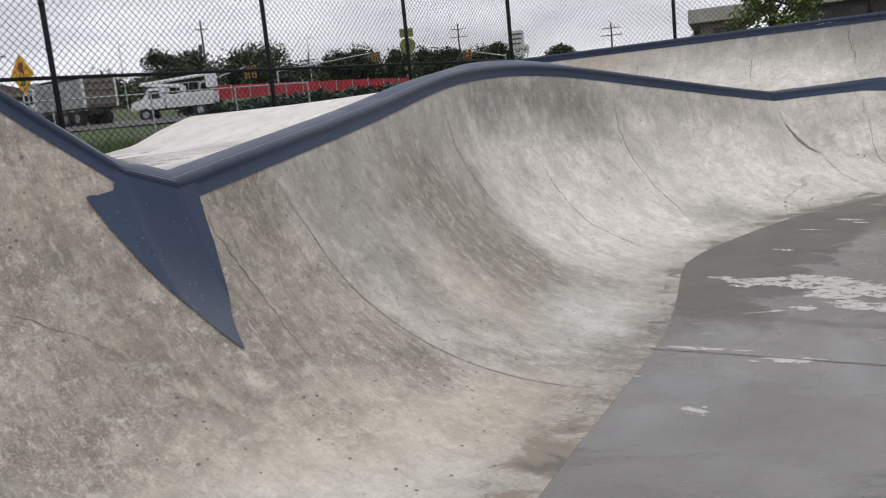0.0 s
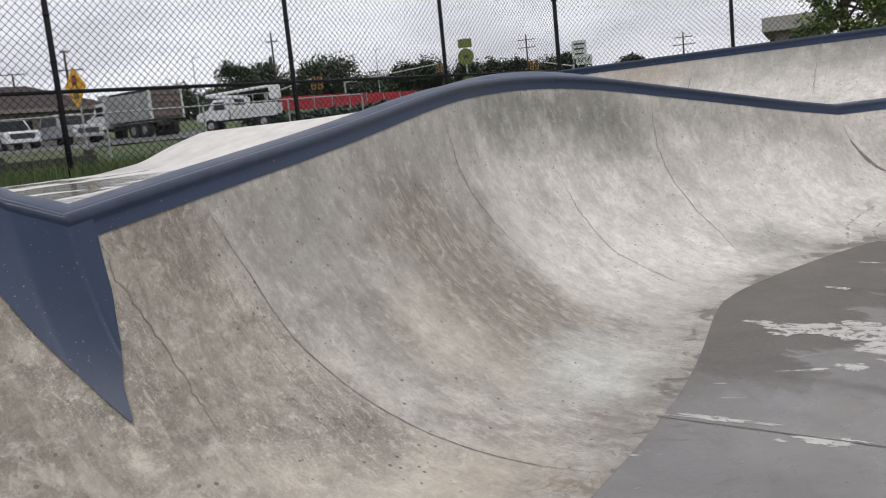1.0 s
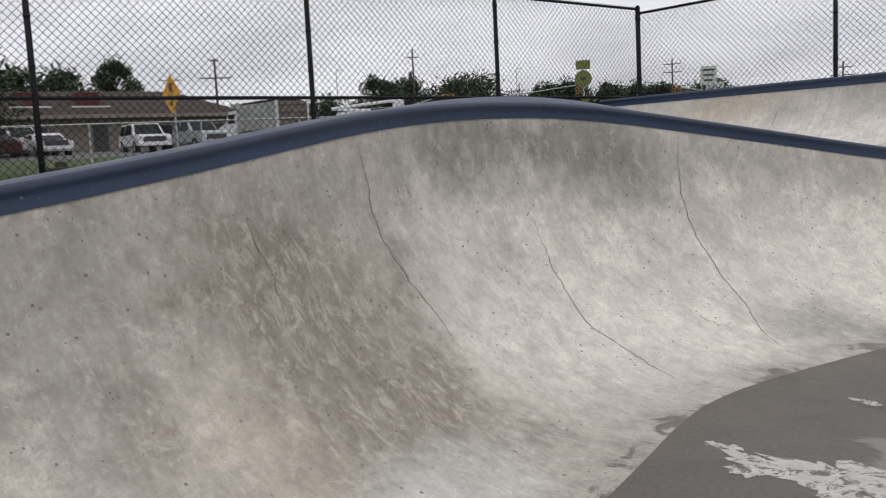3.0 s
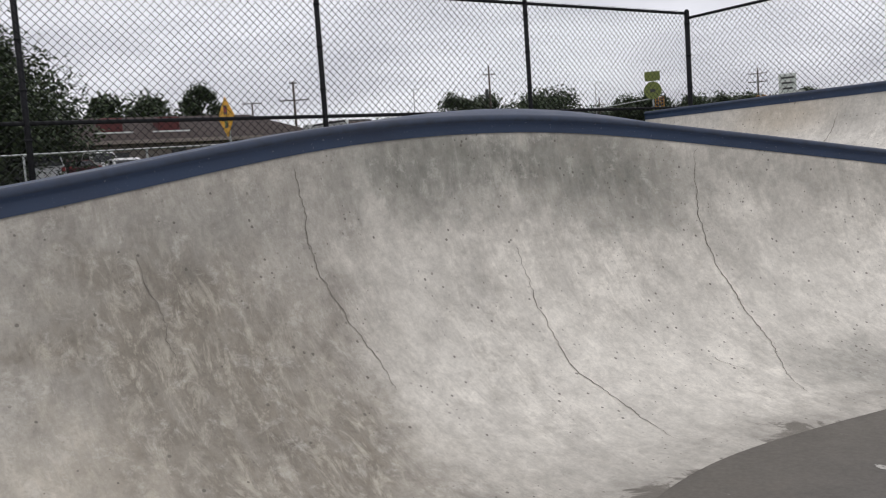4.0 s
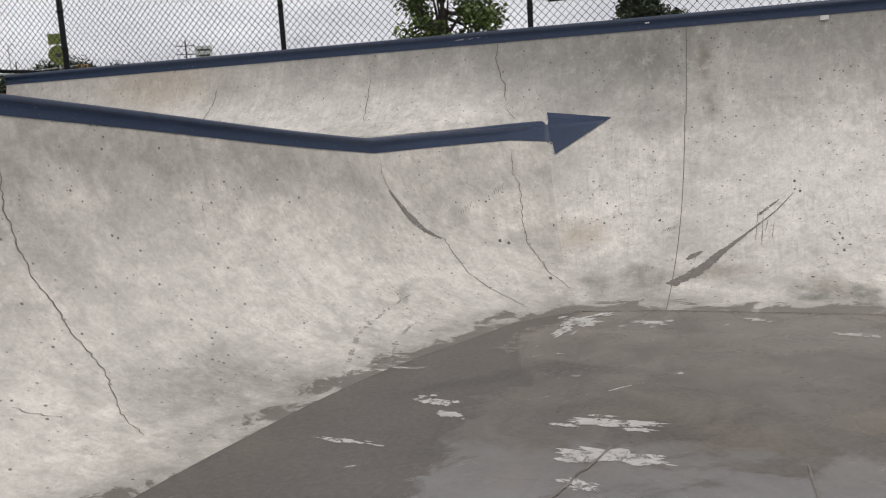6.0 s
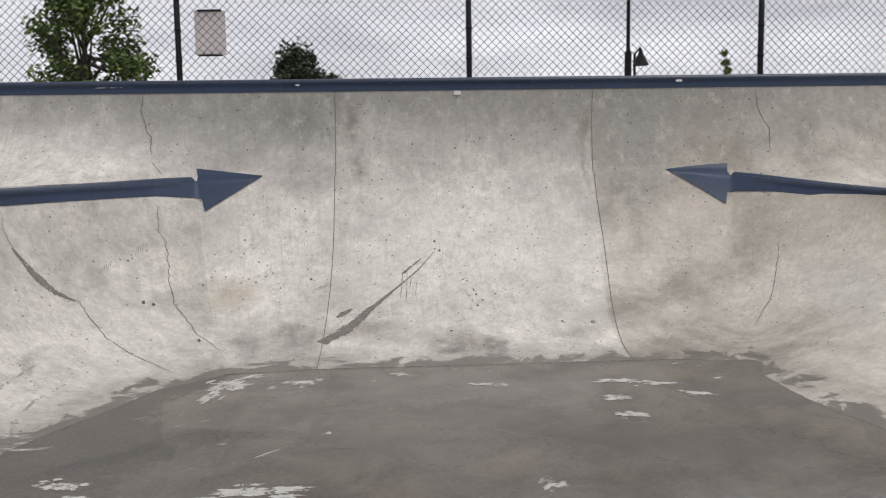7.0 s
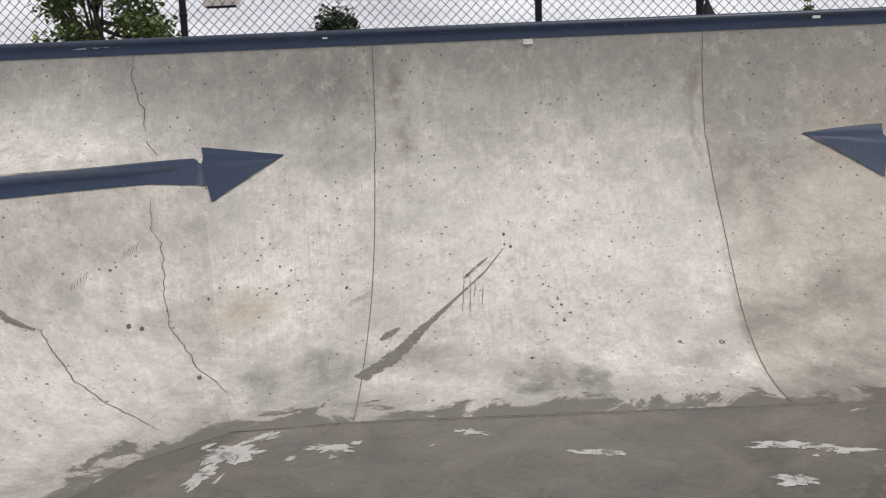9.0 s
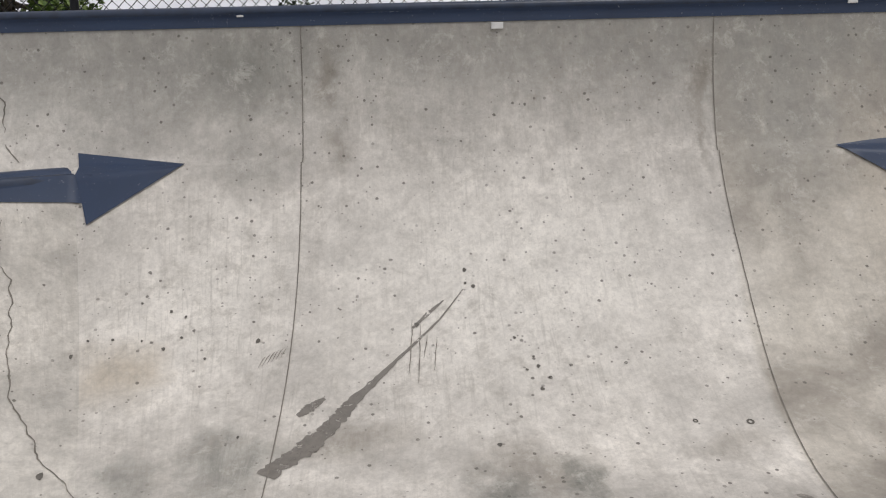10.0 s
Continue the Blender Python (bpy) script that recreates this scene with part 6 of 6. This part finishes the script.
def white_sign():
    base = (3.92, 41.76, ground_z(math.hypot(3.92 - CX, 41.76 - CY)))
    zc = 4.18 - base[2]
    s = empty("notice_board", "white roadside board with dark lines of writing", "sign", base, radians(-2))
    for x in (-0.28, 0.28):
        bm = bmesh.new()
        tube(bm, (x, 0.05, -0.3), (x, 0.05, zc), 0.025, 8)
        part("post", bm, GALV, s)
    bm = bmesh.new()
    box(bm, -0.34, -0.02, zc - 0.4, 0.34, 0.02, zc + 0.4, 0.01)
    board = part("board", bm, SIGN_WHITE, s)
    for k in range(3):
        bm = bmesh.new()
        box(bm, -0.26 + 0.03 * k, -0.035, zc + 0.20 - 0.22 * k, 0.27 - 0.04 * k, -0.027, zc + 0.27 - 0.22 * k)
        part("bar", bm, DARK_METAL, board)


white_sign()


def low_board():
    x, y = 4.35, 44.5
    base = (x, y, ground_z(math.hypot(x - CX, y - CY)))
    zc = 3.83 - base[2]
    s = empty("notice_board", "low white board with dark slanted marks", "sign", base, radians(-5))
    bm = bmesh.new()
    box(bm, -0.40, -0.02, zc - 0.22, 0.40, 0.02, zc + 0.22, 0.06)
    board = part("board", bm, SIGN_WHITE, s)
    for k in range(4):
        bm = bmesh.new()
        m = Matrix.Translation((-0.25 + 0.16 * k, -0.028, zc)) @ Matrix.Rotation(radians(30 if k % 2 else -30), 4, "Y")
        box(bm, -0.025, -0.004, -0.13, 0.025, 0.004, 0.13, 0.002, m)
        part("bar", bm, DARK_METAL, board)
    for x in (-0.3, 0.3):
        bm = bmesh.new()
        tube(bm, (x, 0.04, -0.3), (x, 0.04, zc), 0.025, 8)
        part("post", bm, GALV, s)


low_board()


def panel_sign():
    """A board tied to the outer side of the fence, seen from behind."""
    s = empty("fence_sign", "beige notice board tied to the fence with black clips", "sign", W(-1.35, -1.15, 2.75), math.atan2(UY, UX))
    bm = bmesh.new()
    box(bm, -0.16, 0.0, -0.225, 0.16, 0.008, 0.225, 0.003)
    part("board", bm, SIGN_BEIGE, s)
    for z in (-0.23, 0.225):
        bm = bmesh.new()
        box(bm, -0.125, -0.03, z - 0.008, 0.125, 0.016, z + 0.008, 0.003)
        part("clip", bm, BLACK, s)


panel_sign()


def path_lamps():
    base = far(EYE7, 50.6, 22)
    s = empty("lamp_post", "tall black lamp post with thicker base", "lamp", base)
    bm = bmesh.new()
    tube(bm, (0, 0, -0.3), (0, 0, high(EYE7, 22, 6.2) - base[2]), 0.085, 12)
    part("base", bm, BLACK, s)
    bm = bmesh.new()
    tube(bm, (0, 0, high(EYE7, 22, 6.15) - base[2]), (0, 0, 7.5), 0.045, 10)
    part("pole", bm, BLACK, s)
    base = far(EYE7, 51.3, 30)
    z = high(EYE7, 30, 5.75) - base[2]
    s = empty("path_lamp", "black bell-shaped path lamp hanging from a short arm", "lamp", base, radians(-51))
    bm = bmesh.new()
    tube(bm, (-0.16, 0, -0.3), (-0.16, 0, z + 0.15), 0.04, 8)
    tube(bm, (-0.16, 0, z + 0.15), (0.03, 0, z + 0.36), 0.03, 8)
    part("pole", bm, BLACK, s)
    bm = bmesh.new()
    tube(bm, (0.04, 0, z - 0.22), (0.04, 0, z + 0.12), 0.28, 14, 0.10)
    tube(bm, (0.04, 0, z + 0.12), (0.04, 0, z + 0.34), 0.10, 14, 0.03)
    part("shade", bm, BLACK, s)


path_lamps()


# the galvanised fence along the road and the low timber rail ----------------------
def road_fence():
    a, b = Vector(far(EYE4, -60, 25)), Vector(far(EYE0, -5.0, 33))
    run = b - a
    length, ang = math.hypot(run.x, run.y), math.atan2(run.y, run.x)
    f = empty("road_fence", "low galvanised chain-link fence along the road verge", "fence", (a.x, a.y, a.z), ang)
    slope = (b.z - a.z) / length
    def at(d, z, off=0.0):
        return (d, off, slope * d + z)
    n = int(length / 3)
    for i in range(n + 1):
        bm = bmesh.new()
        tube(bm, at(i * 3, -0.3), at(i * 3, 1.22), 0.03, 8)
        part("post", bm, GALV, f)
    bm = bmesh.new()
    tube(bm, at(0, 1.2), at(n * 3, 1.2), 0.024, 8)
    part("rail", bm, GALV, f)
    verts, faces = [], []
    for sign in (1, -1):
        d = 0.0
        while d < n * 3:
            k = len(verts)
            for z in (0.03, 1.2):
                x = d + sign * (z - 0.6)
                verts += [at(x - 0.0016, z), at(x + 0.0016, z), at(x, z, 0.003)]
            faces += [(k, k + 1, k + 4, k + 3), (k + 1, k + 2, k + 5, k + 4), (k + 2, k, k + 3, k + 5)]
            d += 0.11
    ob = mesh_ob("chain_link_mesh", verts, faces, WIRE, f, soft=False)
    ob["kind"] = "stuff"


road_fence()


def timber_rail():
    a = far(EYE1, -29.5, 17.5)
    s = empty("timber_rail", "low dark timber guard rail in the grass", "rail", a, radians(20))
    bm = bmesh.new()
    box(bm, -1.0, -0.05, 0.14, 1.0, 0.05, 0.30, 0.02)
    part("beam", bm, TIMBER, s)
    for x in (-0.7, 0.85):
        bm = bmesh.new()
        box(bm, x - 0.09, 0.05, -0.3, x + 0.09, 0.22, 0.40, 0.02)
        part("post", bm, TIMBER, s)


timber_rail()


def grass_blades():
    rnd = random.Random(11)
    verts, faces = [], []
    for i in range(42000):
        u = -8.0 - abs(rnd.gauss(0, 3.4))
        n = rnd.uniform(1.5, 14.5)
        if rnd.random() < 0.3:
            u = rnd.uniform(-8.6, -7.76)
        x, y, _ = W(u, n, 0)
        r = math.hypot(x - CX, y - CY)
        z = ground_z(r) - 0.02
        h = rnd.uniform(0.08, 0.26) * (1.5 if rnd.random() < 0.15 else 1)
        a, lean = rnd.uniform(0, 6.28), rnd.uniform(-0.08, 0.08)
        w = rnd.uniform(0.004, 0.010)
        k = len(verts)
        verts += [(x - math.cos(a) * w, y - math.sin(a) * w, z), (x + math.cos(a) * w, y + math.sin(a) * w, z), (x + lean, y + lean * rnd.uniform(-1, 1), z + h)]
        faces.append((k, k + 1, k + 2))
    ob = mesh_ob("grass", verts, faces, leaf_material("grass_blades", (0.035, 0.07, 0.014), (0.12, 0.16, 0.05)), soft=False)
    tagged(ob, "ragged green grass at the deck's edge", "grass", kind="stuff")


grass_blades()


def road():
    """The lot and road surface beyond the verge."""
    m = Mat("asphalt", 0.7)
    v = m.coords()
    m.colour(m.mix(m.ramp(m.noise(v, 0.5, 6), 0.35, 0.65), (0.055, 0.055, 0.056), (0.11, 0.108, 0.105)))
    m.bump(m.noise(v, 40, 4), 0.3, 0.01)
    rows = []
    for k in range(60):
        az = -75 + k * 1.7
        rows.append([far(EYE0, az, d, 0.14 if d > 48 else 0.05) for d in (46, 50, 54, 58, 62)])
    ob = mesh_ob("road", [p for r in rows for p in r], grid_faces(60, 5, True), m.m)
    tagged(ob, "grey asphalt lot and road beyond the grass", "road", kind="structure")


road()
